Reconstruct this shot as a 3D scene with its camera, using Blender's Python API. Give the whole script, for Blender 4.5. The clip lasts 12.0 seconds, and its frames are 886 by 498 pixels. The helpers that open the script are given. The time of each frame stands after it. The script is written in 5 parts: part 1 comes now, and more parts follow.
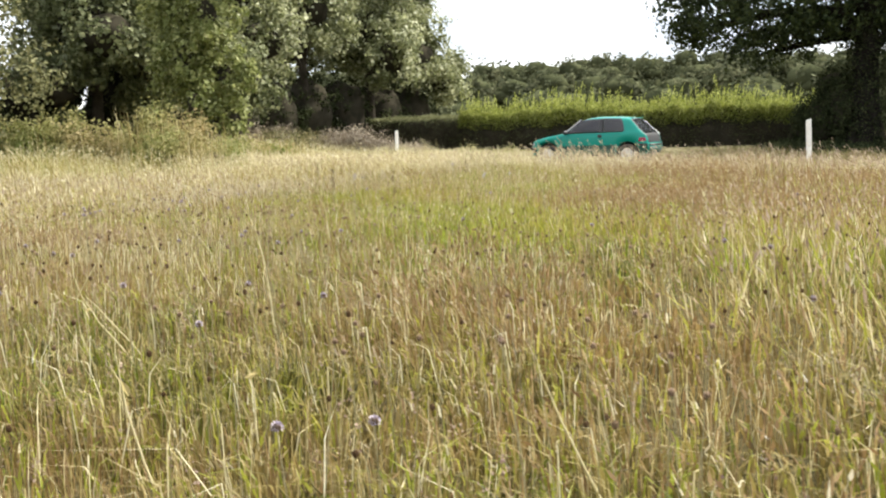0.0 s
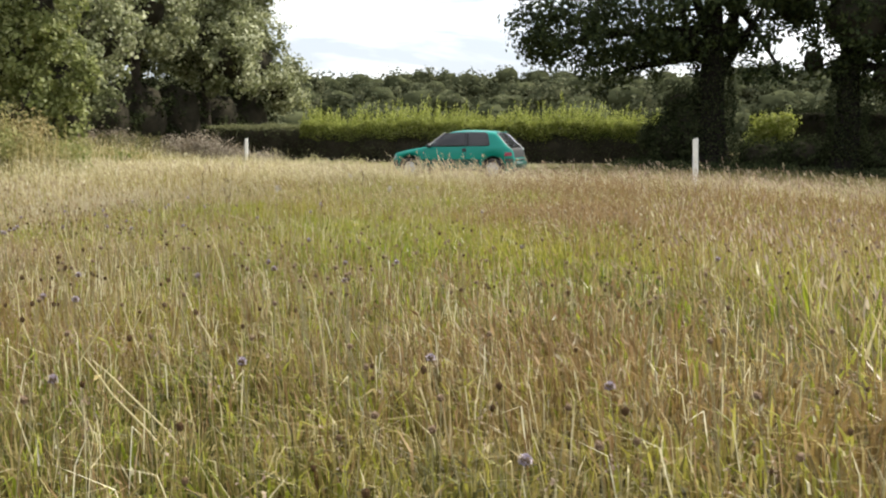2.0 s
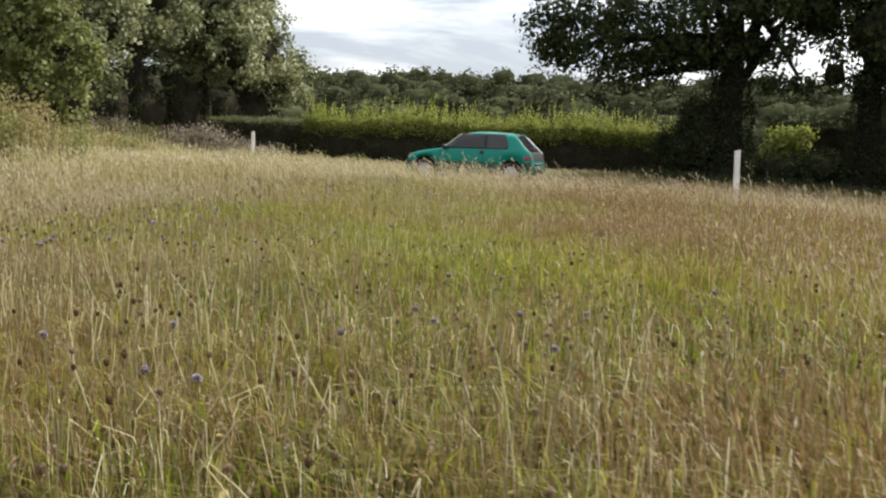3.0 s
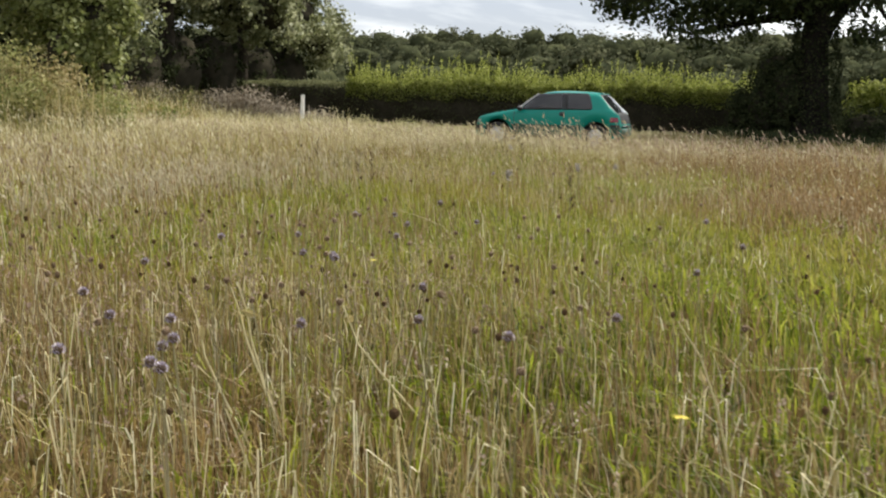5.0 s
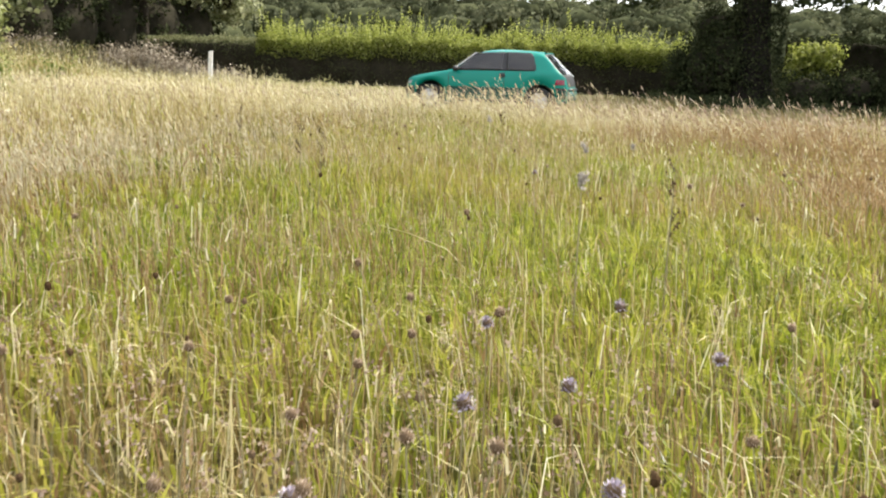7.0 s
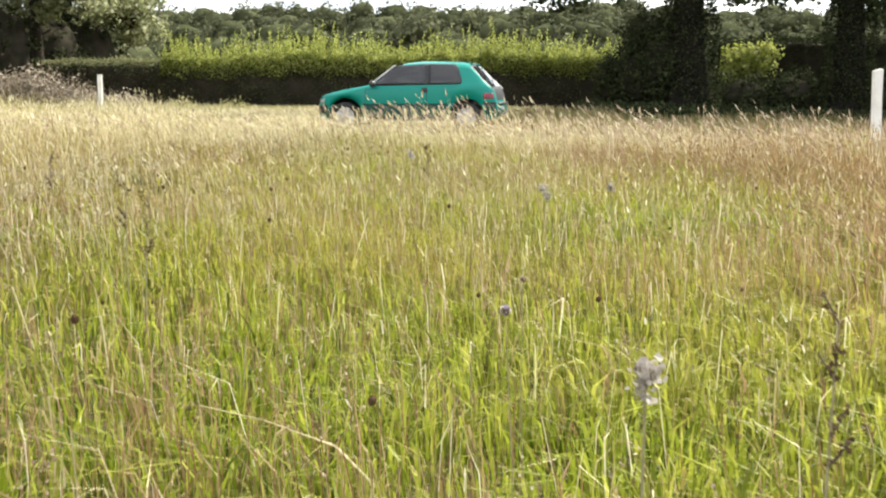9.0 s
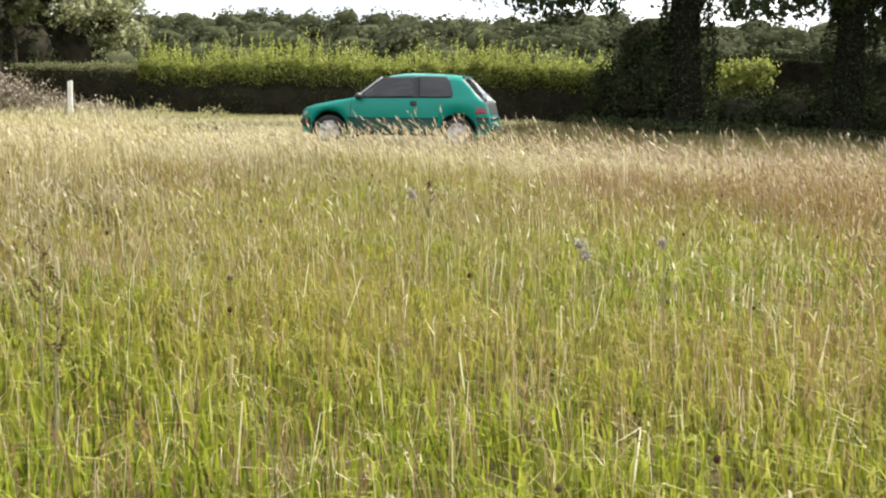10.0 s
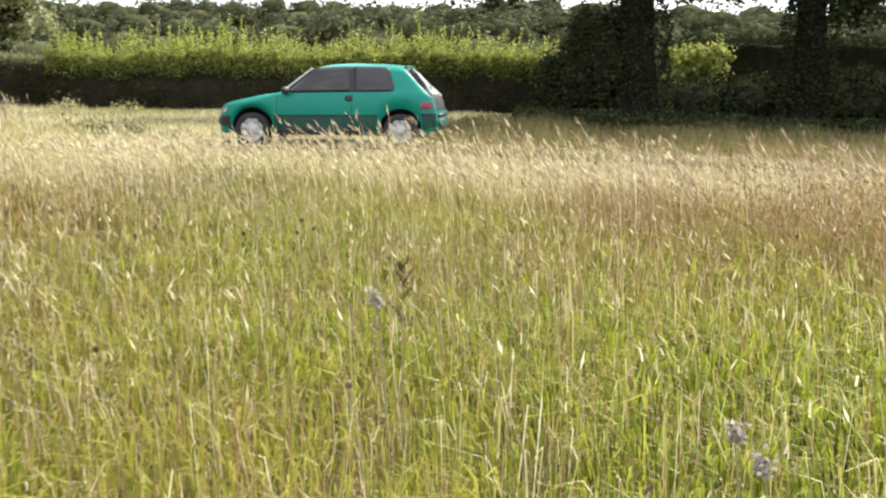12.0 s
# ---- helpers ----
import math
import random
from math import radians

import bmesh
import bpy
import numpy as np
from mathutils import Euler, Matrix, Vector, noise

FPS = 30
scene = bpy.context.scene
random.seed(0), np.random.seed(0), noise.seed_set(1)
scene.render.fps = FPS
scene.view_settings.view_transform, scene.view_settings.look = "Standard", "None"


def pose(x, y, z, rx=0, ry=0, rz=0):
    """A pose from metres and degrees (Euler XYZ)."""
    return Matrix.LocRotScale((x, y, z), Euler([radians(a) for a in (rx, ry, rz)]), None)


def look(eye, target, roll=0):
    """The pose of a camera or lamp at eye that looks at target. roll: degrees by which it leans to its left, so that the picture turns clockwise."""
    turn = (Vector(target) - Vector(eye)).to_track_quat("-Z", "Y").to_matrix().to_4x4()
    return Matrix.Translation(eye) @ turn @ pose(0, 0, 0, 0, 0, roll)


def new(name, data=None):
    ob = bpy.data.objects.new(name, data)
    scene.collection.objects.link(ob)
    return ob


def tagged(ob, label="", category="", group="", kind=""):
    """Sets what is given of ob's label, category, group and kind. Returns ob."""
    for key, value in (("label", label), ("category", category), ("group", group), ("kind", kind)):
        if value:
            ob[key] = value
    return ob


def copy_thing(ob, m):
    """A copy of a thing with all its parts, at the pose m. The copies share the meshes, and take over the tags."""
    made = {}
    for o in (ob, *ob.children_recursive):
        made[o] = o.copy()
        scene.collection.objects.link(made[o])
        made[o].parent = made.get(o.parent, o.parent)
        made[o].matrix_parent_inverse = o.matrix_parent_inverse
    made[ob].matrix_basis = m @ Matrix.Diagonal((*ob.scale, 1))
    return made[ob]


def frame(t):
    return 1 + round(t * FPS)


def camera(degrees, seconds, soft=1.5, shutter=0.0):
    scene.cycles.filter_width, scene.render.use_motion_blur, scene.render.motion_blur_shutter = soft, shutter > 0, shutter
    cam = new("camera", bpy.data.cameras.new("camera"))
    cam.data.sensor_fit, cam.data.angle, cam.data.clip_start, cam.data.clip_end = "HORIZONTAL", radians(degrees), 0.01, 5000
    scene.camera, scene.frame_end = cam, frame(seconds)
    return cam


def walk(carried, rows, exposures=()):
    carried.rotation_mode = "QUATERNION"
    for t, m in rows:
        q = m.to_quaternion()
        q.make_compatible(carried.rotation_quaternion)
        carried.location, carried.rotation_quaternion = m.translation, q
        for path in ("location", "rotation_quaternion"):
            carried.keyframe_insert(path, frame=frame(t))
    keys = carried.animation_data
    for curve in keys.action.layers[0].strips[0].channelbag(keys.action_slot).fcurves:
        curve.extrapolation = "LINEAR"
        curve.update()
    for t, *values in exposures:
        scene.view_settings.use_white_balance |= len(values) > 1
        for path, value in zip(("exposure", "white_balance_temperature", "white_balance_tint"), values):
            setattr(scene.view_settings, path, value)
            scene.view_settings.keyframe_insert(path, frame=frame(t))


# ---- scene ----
cam = camera(41.0, 12.0, soft=2.15, shutter=0.18)
EXPOSURES = [(0, 1.0), (0.5, 0.74), (1.0, 0.30), (1.5, 0.38), (2.0, 0.62), (2.5, 0.66), (3.0, 0.26), (3.5, 0.13), (5.5, 0.26), (6.0, 0.33), (6.5, 0.92), (9.5, 1.15), (10.0, 0.95), (10.5, 0.49), (11.0, 0.62), (12, 1.06)]
PATH = [
    (0, (12.738, -32.066, 1.137), (11.841, -30.29, 0.933), -1.3),
    (0.5, (12.294, -31.869, 1.137), (11.428, -30.077, 0.943), -1.4),
    (1, (11.839, -31.649, 1.134), (11.028, -29.831, 0.943), -1.4),
    (1.5, (11.424, -31.431, 1.121), (10.702, -29.575, 0.932), -1.7),
    (2, (11.003, -31.188, 1.107), (10.394, -29.292, 0.921), 0.3),
    (2.5, (10.49, -30.785, 1.093), (9.926, -28.875, 0.911), 1.6),
    (3, (9.935, -30.168, 1.118), (9.348, -28.265, 0.932), 2.5),
    (3.5, (9.288, -29.443, 1.086), (8.675, -27.549, 0.89), 1.9),
    (3.7, (9.082, -29.161, 1.081), (8.454, -27.272, 0.883), 1.6),
    (5.3, (7.542, -27.104, 1.003), (6.925, -25.219, 0.743), 1.7),
    (5.5, (7.372, -26.84, 0.982), (6.772, -24.95, 0.717), 1.7),
    (6, (6.997, -26.164, 0.984), (6.436, -24.266, 0.697), 1.7),
    (6.5, (6.686, -25.556, 0.998), (6.184, -23.644, 0.693), 1.7),
    (6.7, (6.609, -25.314, 1.003), (6.123, -23.398, 0.695), 2.0),
    (8.5, (6.164, -23.054, 1.003), (5.786, -21.113, 0.704), 0.5),
    (9, (6.011, -22.435, 1.024), (5.658, -20.488, 0.738), 0.1),
    (9.5, (5.812, -21.824, 1.093), (5.479, -19.871, 0.818), 0.6),
    (10, (5.65, -21.2, 1.097), (5.329, -19.244, 0.826), 1.1),
    (10.5, (5.48, -20.573, 1.111), (5.167, -18.617, 0.834), 0.8),
    (11, (5.312, -19.939, 1.113), (4.997, -17.984, 0.833), 0.2),
    (11.5, (5.156, -19.246, 1.131), (4.833, -17.294, 0.843), 0.6),
    (12, (5.057, -18.538, 1.162), (4.848, -16.571, 0.872), 0.5),
]
walk(cam, [(t, look(eye, target, roll)) for t, eye, target, roll in PATH], EXPOSURES)

# ---- world, sun ----
SUN_TO = Vector((0.40, 0.52, 0.755)).normalized()
world = bpy.data.worlds.new("sky")
scene.world = world
world.use_nodes = True
wn, wl = world.node_tree.nodes, world.node_tree.links
wn.clear()
sky = wn.new("ShaderNodeTexSky")
sky.sky_type, sky.sun_disc = "NISHITA", False
sky.sun_elevation = math.asin(SUN_TO.z)
sky.sun_rotation = math.atan2(SUN_TO.x, SUN_TO.y)
coord = wn.new("ShaderNodeTexCoord")
squash = wn.new("ShaderNodeMapping")
squash.inputs["Scale"].default_value = (2.6, 2.6, 13.0)
cloud = wn.new("ShaderNodeTexNoise")
cloud.inputs["Scale"].default_value, cloud.inputs["Detail"].default_value = 1.6, 7.0
cloud.inputs["Roughness"].default_value, cloud.inputs["Distortion"].default_value = 0.52, 0.4
tone = wn.new("ShaderNodeValToRGB")
tone.color_ramp.elements[0].position, tone.color_ramp.elements[0].color = 0.43, (0.56, 0.60, 0.69, 1)
tone.color_ramp.elements[1].position, tone.color_ramp.elements[1].color = 0.63, (1.55, 1.55, 1.53, 1)
sky_glow = wn.new("ShaderNodeBackground")
cloud_glow = wn.new("ShaderNodeBackground")
both = wn.new("ShaderNodeAddShader")
sky_glow.inputs["Strength"].default_value = 0.025
cloud_glow.inputs["Strength"].default_value = 0.77
world_out = wn.new("ShaderNodeOutputWorld")
wl.new(coord.outputs["Generated"], squash.inputs["Vector"])
wl.new(squash.outputs["Vector"], cloud.inputs["Vector"])
wl.new(cloud.outputs["Fac"], tone.inputs["Fac"])
wl.new(sky.outputs["Color"], sky_glow.inputs["Color"])
wl.new(tone.outputs["Color"], cloud_glow.inputs["Color"])
wl.new(sky_glow.outputs[0], both.inputs[0])
wl.new(cloud_glow.outputs[0], both.inputs[1])
wl.new(both.outputs[0], world_out.inputs["Surface"])

sun = new("sun", bpy.data.lights.new("sun", "SUN"))
sun.data.energy, sun.data.angle, sun.data.color = 5.0, radians(0.6), (1.0, 0.95, 0.84)
sun.matrix_world = look((20, 60, 60), Vector((20, 60, 60)) - SUN_TO)


# ---- materials ----
def principled(name):
    m = bpy.data.materials.new(name)
    m.use_nodes = True
    return m, m.node_tree.nodes, m.node_tree.links, m.node_tree.nodes["Principled BSDF"]


def ramp(nt, stops):
    r = nt.new("ShaderNodeValToRGB")
    while len(r.color_ramp.elements) < len(stops):
        r.color_ramp.elements.new(0.5)
    for e, (p, c) in zip(r.color_ramp.elements, stops):
        e.position, e.color = p, (*c, 1)
    return r


def plain(name, c1, c2, rough=0.7, metal=0.0, scale=8.0, bump=0.2, fine=60.0, coat=0.0):
    """A surface with broad blotches, a fine grain and some relief."""
    m, nt, ln, b = principled(name)
    tc = nt.new("ShaderNodeTexCoord")
    broad, grain = nt.new("ShaderNodeTexNoise"), nt.new("ShaderNodeTexNoise")
    broad.inputs["Scale"].default_value, broad.inputs["Detail"].default_value = scale, 5
    grain.inputs["Scale"].default_value, grain.inputs["Detail"].default_value = fine, 4
    mixed = nt.new("ShaderNodeMath")
    mixed.operation = "MULTIPLY_ADD"
    mixed.inputs[1].default_value = 0.45
    col = ramp(nt, [(0.40, c1), (0.95, c2)])
    ln.new(tc.outputs["Object"], broad.inputs["Vector"])
    ln.new(tc.outputs["Object"], grain.inputs["Vector"])
    ln.new(grain.outputs["Fac"], mixed.inputs[0])
    ln.new(broad.outputs["Fac"], mixed.inputs[2])
    ln.new(mixed.outputs[0], col.inputs["Fac"])
    ln.new(col.outputs["Color"], b.inputs["Base Color"])
    b.inputs["Roughness"].default_value, b.inputs["Metallic"].default_value = rough, metal
    b.inputs["Coat Weight"].default_value = coat
    if rough >= 0.95:
        b.inputs["Specular IOR Level"].default_value = 0.02
    if bump:
        bp = nt.new("ShaderNodeBump")
        bp.inputs["Strength"].default_value, bp.inputs["Distance"].default_value = bump, 0.02
        ln.new(mixed.outputs[0], bp.inputs["Height"])
        ln.new(bp.outputs["Normal"], b.inputs["Normal"])
    return m


def leafy(name, stops, sheer=0.35, patch=0.35, patches=None, rough=0.6, gloss=0.2):
    """Leaves and blades: each one takes its own tint, broad patches shift it, light shines through."""
    m, nt, ln, b = principled(name)
    geo = nt.new("ShaderNodeNewGeometry")
    own = ramp(nt, stops)
    ln.new(geo.outputs["Random Per Island"], own.inputs["Fac"])
    out = own.outputs["Color"]
    if patches:
        broad = nt.new("ShaderNodeTexNoise")
        broad.inputs["Scale"].default_value, broad.inputs["Detail"].default_value = patch, 4
        edge = ramp(nt, [(0.40, (0, 0, 0)), (0.62, (1, 1, 1))])
        tint = ramp(nt, patches)
        ln.new(geo.outputs["Random Per Island"], tint.inputs["Fac"])
        mx = nt.new("ShaderNodeMix")
        mx.data_type = "RGBA"
        ln.new(geo.outputs["Position"], broad.inputs["Vector"])
        ln.new(broad.outputs["Fac"], edge.inputs["Fac"])
        ln.new(edge.outputs["Color"], mx.inputs[0])
        ln.new(out, mx.inputs[6])
        ln.new(tint.outputs["Color"], mx.inputs[7])
        out = mx.outputs[2]
    ln.new(out, b.inputs["Base Color"])
    b.inputs["Roughness"].default_value = rough
    b.inputs["Specular IOR Level"].default_value = gloss
    thin, mix = nt.new("ShaderNodeBsdfTranslucent"), nt.new("ShaderNodeMixShader")
    mix.inputs[0].default_value = sheer
    ln.new(out, thin.inputs["Color"])
    ln.new(b.outputs[0], mix.inputs[1])
    ln.new(thin.outputs[0], mix.inputs[2])
    ln.new(mix.outputs[0], nt["Material Output"].inputs["Surface"])
    return m


soil = plain("dry_meadow_ground", (0.035, 0.03, 0.013), (0.11, 0.09, 0.042), 0.95, 0, 0.6, 0.5, 14)
GREEN_STOPS = [(0.0, (0.052, 0.078, 0.008)), (0.3, (0.142, 0.185, 0.012)), (0.7, (0.265, 0.315, 0.026)), (1.0, (0.41, 0.43, 0.065))]
STRAW_STOPS = [(0.0, (0.19, 0.145, 0.052)), (0.4, (0.32, 0.255, 0.10)), (0.75, (0.50, 0.42, 0.20)), (1.0, (0.74, 0.66, 0.42))]
PALE_STOPS = [(0.0, (0.36, 0.30, 0.15)), (0.4, (0.52, 0.455, 0.25)), (0.75, (0.68, 0.615, 0.39)), (1.0, (0.82, 0.77, 0.56))]
m_green = leafy("green_grass_blade", GREEN_STOPS, 0.5, 0.32,
                [(0.0, (0.155, 0.163, 0.022)), (0.5, (0.28, 0.275, 0.040)), (1.0, (0.43, 0.385, 0.085))], 0.48, 0.3)
m_fading = leafy("fading_grass_blade", [(0.0, (0.055, 0.055, 0.014)), (0.4, (0.13, 0.122, 0.027)), (0.8, (0.25, 0.215, 0.062)), (1.0, (0.41, 0.335, 0.145))], 0.45, 0.4,
                 [(0.0, (0.12, 0.078, 0.022)), (1.0, (0.34, 0.235, 0.088))], 0.45, 0.4)
m_straw = leafy("straw_grass_stem", STRAW_STOPS, 0.3, rough=0.75, gloss=0.1)
m_pale = leafy("bleached_grass_stem", PALE_STOPS, 0.35, rough=0.7, gloss=0.15)
m_seed = leafy("grass_seed_head", [(0.0, (0.20, 0.14, 0.095)), (0.5, (0.36, 0.27, 0.185)), (1.0, (0.58, 0.49, 0.37))], 0.35, 0.18,
               [(0.0, (0.20, 0.13, 0.10)), (1.0, (0.50, 0.375, 0.29))])
m_brown = leafy("russet_bent_grass", [(0.0, (0.135, 0.080, 0.033)), (0.5, (0.235, 0.150, 0.066)), (1.0, (0.39, 0.275, 0.145))], 0.4)
m_tan = leafy("tan_bent_grass", [(0.0, (0.28, 0.225, 0.13)), (0.5, (0.42, 0.36, 0.225)), (1.0, (0.61, 0.55, 0.40))], 0.4)
m_hay = leafy("pale_mown_hay", [(0.0, (0.42, 0.38, 0.18)), (0.5, (0.60, 0.54, 0.32)), (1.0, (0.76, 0.70, 0.48))], 0.35, 0.15,
              [(0.0, (0.26, 0.27, 0.08)), (1.0, (0.52, 0.47, 0.24))])
# Hedge face dark, tops bright: shade and sun are partly in these colours.
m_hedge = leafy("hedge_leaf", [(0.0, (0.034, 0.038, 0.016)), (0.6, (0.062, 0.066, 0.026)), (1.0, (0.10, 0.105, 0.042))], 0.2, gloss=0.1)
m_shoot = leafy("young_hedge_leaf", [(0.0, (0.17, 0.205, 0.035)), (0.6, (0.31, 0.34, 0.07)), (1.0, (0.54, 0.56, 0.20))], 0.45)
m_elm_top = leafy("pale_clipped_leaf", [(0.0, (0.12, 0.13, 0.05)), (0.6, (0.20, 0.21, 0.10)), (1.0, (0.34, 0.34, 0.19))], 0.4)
# Near-black tone: the oaks' shadow side is put into the leaf colour.
m_oak = leafy("oak_leaf_shade", [(0.0, (0.018, 0.028, 0.008)), (0.6, (0.036, 0.05, 0.014)), (1.0, (0.065, 0.08, 0.022))], 0.2)
# Its darker patches stand in for shaded hollows between lit leaf clumps.
m_elm = leafy("grey_green_leaf", [(0.0, (0.165, 0.185, 0.075)), (0.6, (0.335, 0.35, 0.185)), (1.0, (0.66, 0.67, 0.48))], 0.5, 0.75, [(0.0, (0.09, 0.105, 0.042)), (0.6, (0.18, 0.195, 0.085)), (1.0, (0.33, 0.34, 0.18))], 0.5, 0.2)
m_deep = leafy("deep_green_leaf", [(0.0, (0.085, 0.10, 0.04)), (0.6, (0.155, 0.172, 0.078)), (1.0, (0.31, 0.325, 0.18))], 0.35, rough=0.6)
m_ash = leafy("ash_leaf", [(0.0, (0.115, 0.138, 0.037)), (0.6, (0.225, 0.25, 0.082)), (1.0, (0.40, 0.41, 0.19))], 0.45, rough=0.45)
m_olive = leafy("olive_leaf", [(0.0, (0.10, 0.10, 0.04)), (0.6, (0.175, 0.175, 0.075)), (1.0, (0.29, 0.28, 0.14))], 0.3)
# Near-black leaf tone that carries the shade under oaks and hedgerow trees.
m_ivy = leafy("shade_dark_leaf", [(0.0, (0.020, 0.026, 0.012)), (0.7, (0.04, 0.048, 0.021)), (1.0, (0.066, 0.075, 0.032))], 0.12, rough=0.9, gloss=0.02)
# Leaf tints lightened and greyed: the haze of distance is in the colour.
m_wood_far = leafy("far_wood_leaf_hazed", [(0.0, (0.052, 0.061, 0.031)), (0.6, (0.08, 0.09, 0.046)), (1.0, (0.115, 0.125, 0.066))], 0.25, 0.06,
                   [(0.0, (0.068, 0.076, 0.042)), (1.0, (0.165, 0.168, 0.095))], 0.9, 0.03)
m_scrub = leafy("scrub_leaf", [(0.0, (0.13, 0.165, 0.038)), (0.6, (0.235, 0.265, 0.075)), (1.0, (0.38, 0.38, 0.16))], 0.45, 0.6,
                [(0.0, (0.24, 0.20, 0.085)), (1.0, (0.43, 0.35, 0.18))])
m_bramble = leafy("bramble_leaf", [(0.0, (0.075, 0.075, 0.026)), (0.6, (0.14, 0.13, 0.05)), (1.0, (0.25, 0.21, 0.10))], 0.3)
m_dead = leafy("dead_bracken", [(0.0, (0.14, 0.11, 0.076)), (0.6, (0.27, 0.222, 0.16)), (1.0, (0.42, 0.365, 0.275))], 0.2)
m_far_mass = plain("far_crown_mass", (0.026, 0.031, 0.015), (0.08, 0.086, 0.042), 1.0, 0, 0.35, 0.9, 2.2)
# Bark darkened to hold the shade on the oak trunks.
m_dark_bark = plain("oak_bark_shade", (0.007, 0.006, 0.005), (0.028, 0.024, 0.019), 0.95, 0, 3, 0.8, 25)
m_bark = plain("bark", (0.020, 0.017, 0.013), (0.065, 0.055, 0.042), 0.95, 0, 3, 0.8, 25)
# Dark tone of the solid cores that stand in for shade inside foliage.
m_core = plain("inner_shade_core", (0.018, 0.017, 0.012), (0.052, 0.046, 0.032), 1.0, 0, 2, 0.6, 20)
m_post = plain("weathered_post_wood", (0.58, 0.56, 0.51), (0.82, 0.81, 0.77), 0.85, 0, 5, 0.4, 60)
m_paint = plain("teal_car_paint", (0.0, 0.20, 0.155), (0.001, 0.235, 0.185), 0.38, 0.0, 1.3, 0.0, 220, coat=0.06)
m_paint.node_tree.nodes["Principled BSDF"].inputs["Specular IOR Level"].default_value = 0.3
m_strip = plain("dark_teal_strip", (0.0, 0.045, 0.036), (0.005, 0.065, 0.05), 0.6, 0, 4, 0.05, 90)
m_black = plain("black_plastic", (0.012, 0.012, 0.013), (0.03, 0.03, 0.032), 0.55, 0, 6, 0.1, 120)
m_tyre = plain("tyre_rubber", (0.015, 0.015, 0.015), (0.04, 0.038, 0.035), 0.9, 0, 10, 0.3, 80)
m_rim = plain("silver_wheel_trim", (0.34, 0.34, 0.35), (0.50, 0.50, 0.51), 0.45, 0.3, 9, 0.05, 90)
# Pale tone for painted reflections along the edges of the glass.
m_glint = plain("pale_window_glint", (0.50, 0.50, 0.49), (0.68, 0.68, 0.66), 0.35, 0.2, 9, 0.05, 90)
m_red = plain("red_lamp_lens", (0.15, 0.005, 0.018), (0.22, 0.010, 0.028), 0.2, 0, 12, 0.05, 100, coat=0.6)
m_lens = plain("clear_lamp_lens", (0.42, 0.44, 0.45), (0.62, 0.64, 0.65), 0.12, 0.3, 14, 0.05, 60, coat=0.8)
# Body teal darkened: the shade low on the flank is put into the colour.
m_lower = plain("shade_dark_teal", (0.008, 0.052, 0.042), (0.022, 0.085, 0.068), 0.6, 0.0, 2.5, 0.05, 90)
m_seat = plain("grey_seat_cloth", (0.05, 0.05, 0.06), (0.10, 0.10, 0.11), 0.95, 0, 7, 0.2, 120)
m_lilac = leafy("lilac_floret", [(0.0, (0.17, 0.14, 0.18)), (0.6, (0.31, 0.27, 0.33)), (1.0, (0.60, 0.54, 0.60))], 0.12)
m_bud = leafy("dark_seed_head", [(0.0, (0.06, 0.036, 0.018)), (0.7, (0.10, 0.065, 0.035)), (1.0, (0.17, 0.12, 0.075))], 0.1, rough=0.9, gloss=0.02)
m_stalk = plain("dry_flower_stalk", (0.16, 0.14, 0.06), (0.30, 0.26, 0.14), 0.8, 0, 9, 0.1, 60)
m_dark_stalk = plain("brown_dock_stalk", (0.06, 0.04, 0.025), (0.13, 0.09, 0.06), 0.85, 0, 9, 0.1, 60)
m_down = leafy("thistle_down", [(0.0, (0.27, 0.235, 0.20)), (1.0, (0.52, 0.475, 0.42))], 0.3)
m_yellow = leafy("yellow_petal", [(0.0, (0.65, 0.50, 0.06)), (1.0, (0.80, 0.68, 0.16))], 0.3)


def glass_material(name, tint):
    m, nt, ln, b = principled(name)
    b.inputs["Base Color"].default_value = (*tint, 1)
    b.inputs["Roughness"].default_value = 0.03
    b.inputs["Transmission Weight"].default_value = 0.72
    b.inputs["IOR"].default_value = 1.45
    b.inputs["Coat Weight"].default_value = 0.15
    return m


m_glass = glass_material("smoked_car_glass", (0.085, 0.082, 0.088))
m_rear_glass = glass_material("dark_rear_glass", (0.06, 0.065, 0.07))
m_rear_glass.node_tree.nodes["Principled BSDF"].inputs["Coat Weight"].default_value = 0.0
m_rear_glass.node_tree.nodes["Principled BSDF"].inputs["IOR"].default_value = 1.25


# ---- mesh helpers ----
def mesh_of(name, verts, faces, mats, face_mat=None, smooth=False):
    """A mesh from an (n, 3) array and an (m, k) array of corners, k the same for all."""
    me = bpy.data.meshes.new(name)
    v, f = np.asarray(verts, np.float32), np.asarray(faces, np.int32)
    k = f.shape[1]
    me.vertices.add(len(v))
    me.vertices.foreach_set("co", v.ravel())
    me.loops.add(f.size)
    me.loops.foreach_set("vertex_index", f.ravel())
    me.polygons.add(len(f))
    me.polygons.foreach_set("loop_start", np.arange(0, f.size, k, dtype=np.int32))
    me.polygons.foreach_set("use_smooth", np.full(len(f), smooth))
    for m in mats:
        me.materials.append(m)
    if face_mat is not None:
        me.polygons.foreach_set("material_index", np.asarray(face_mat, np.int32))
    me.update(calc_edges=True)
    return me


def part(name, data, parent=None, label="", at=None):
    ob = new(name, data)
    if parent is not None:
        ob.parent = parent
    if at is not None:
        ob.matrix_basis = at
    return tagged(ob, label)


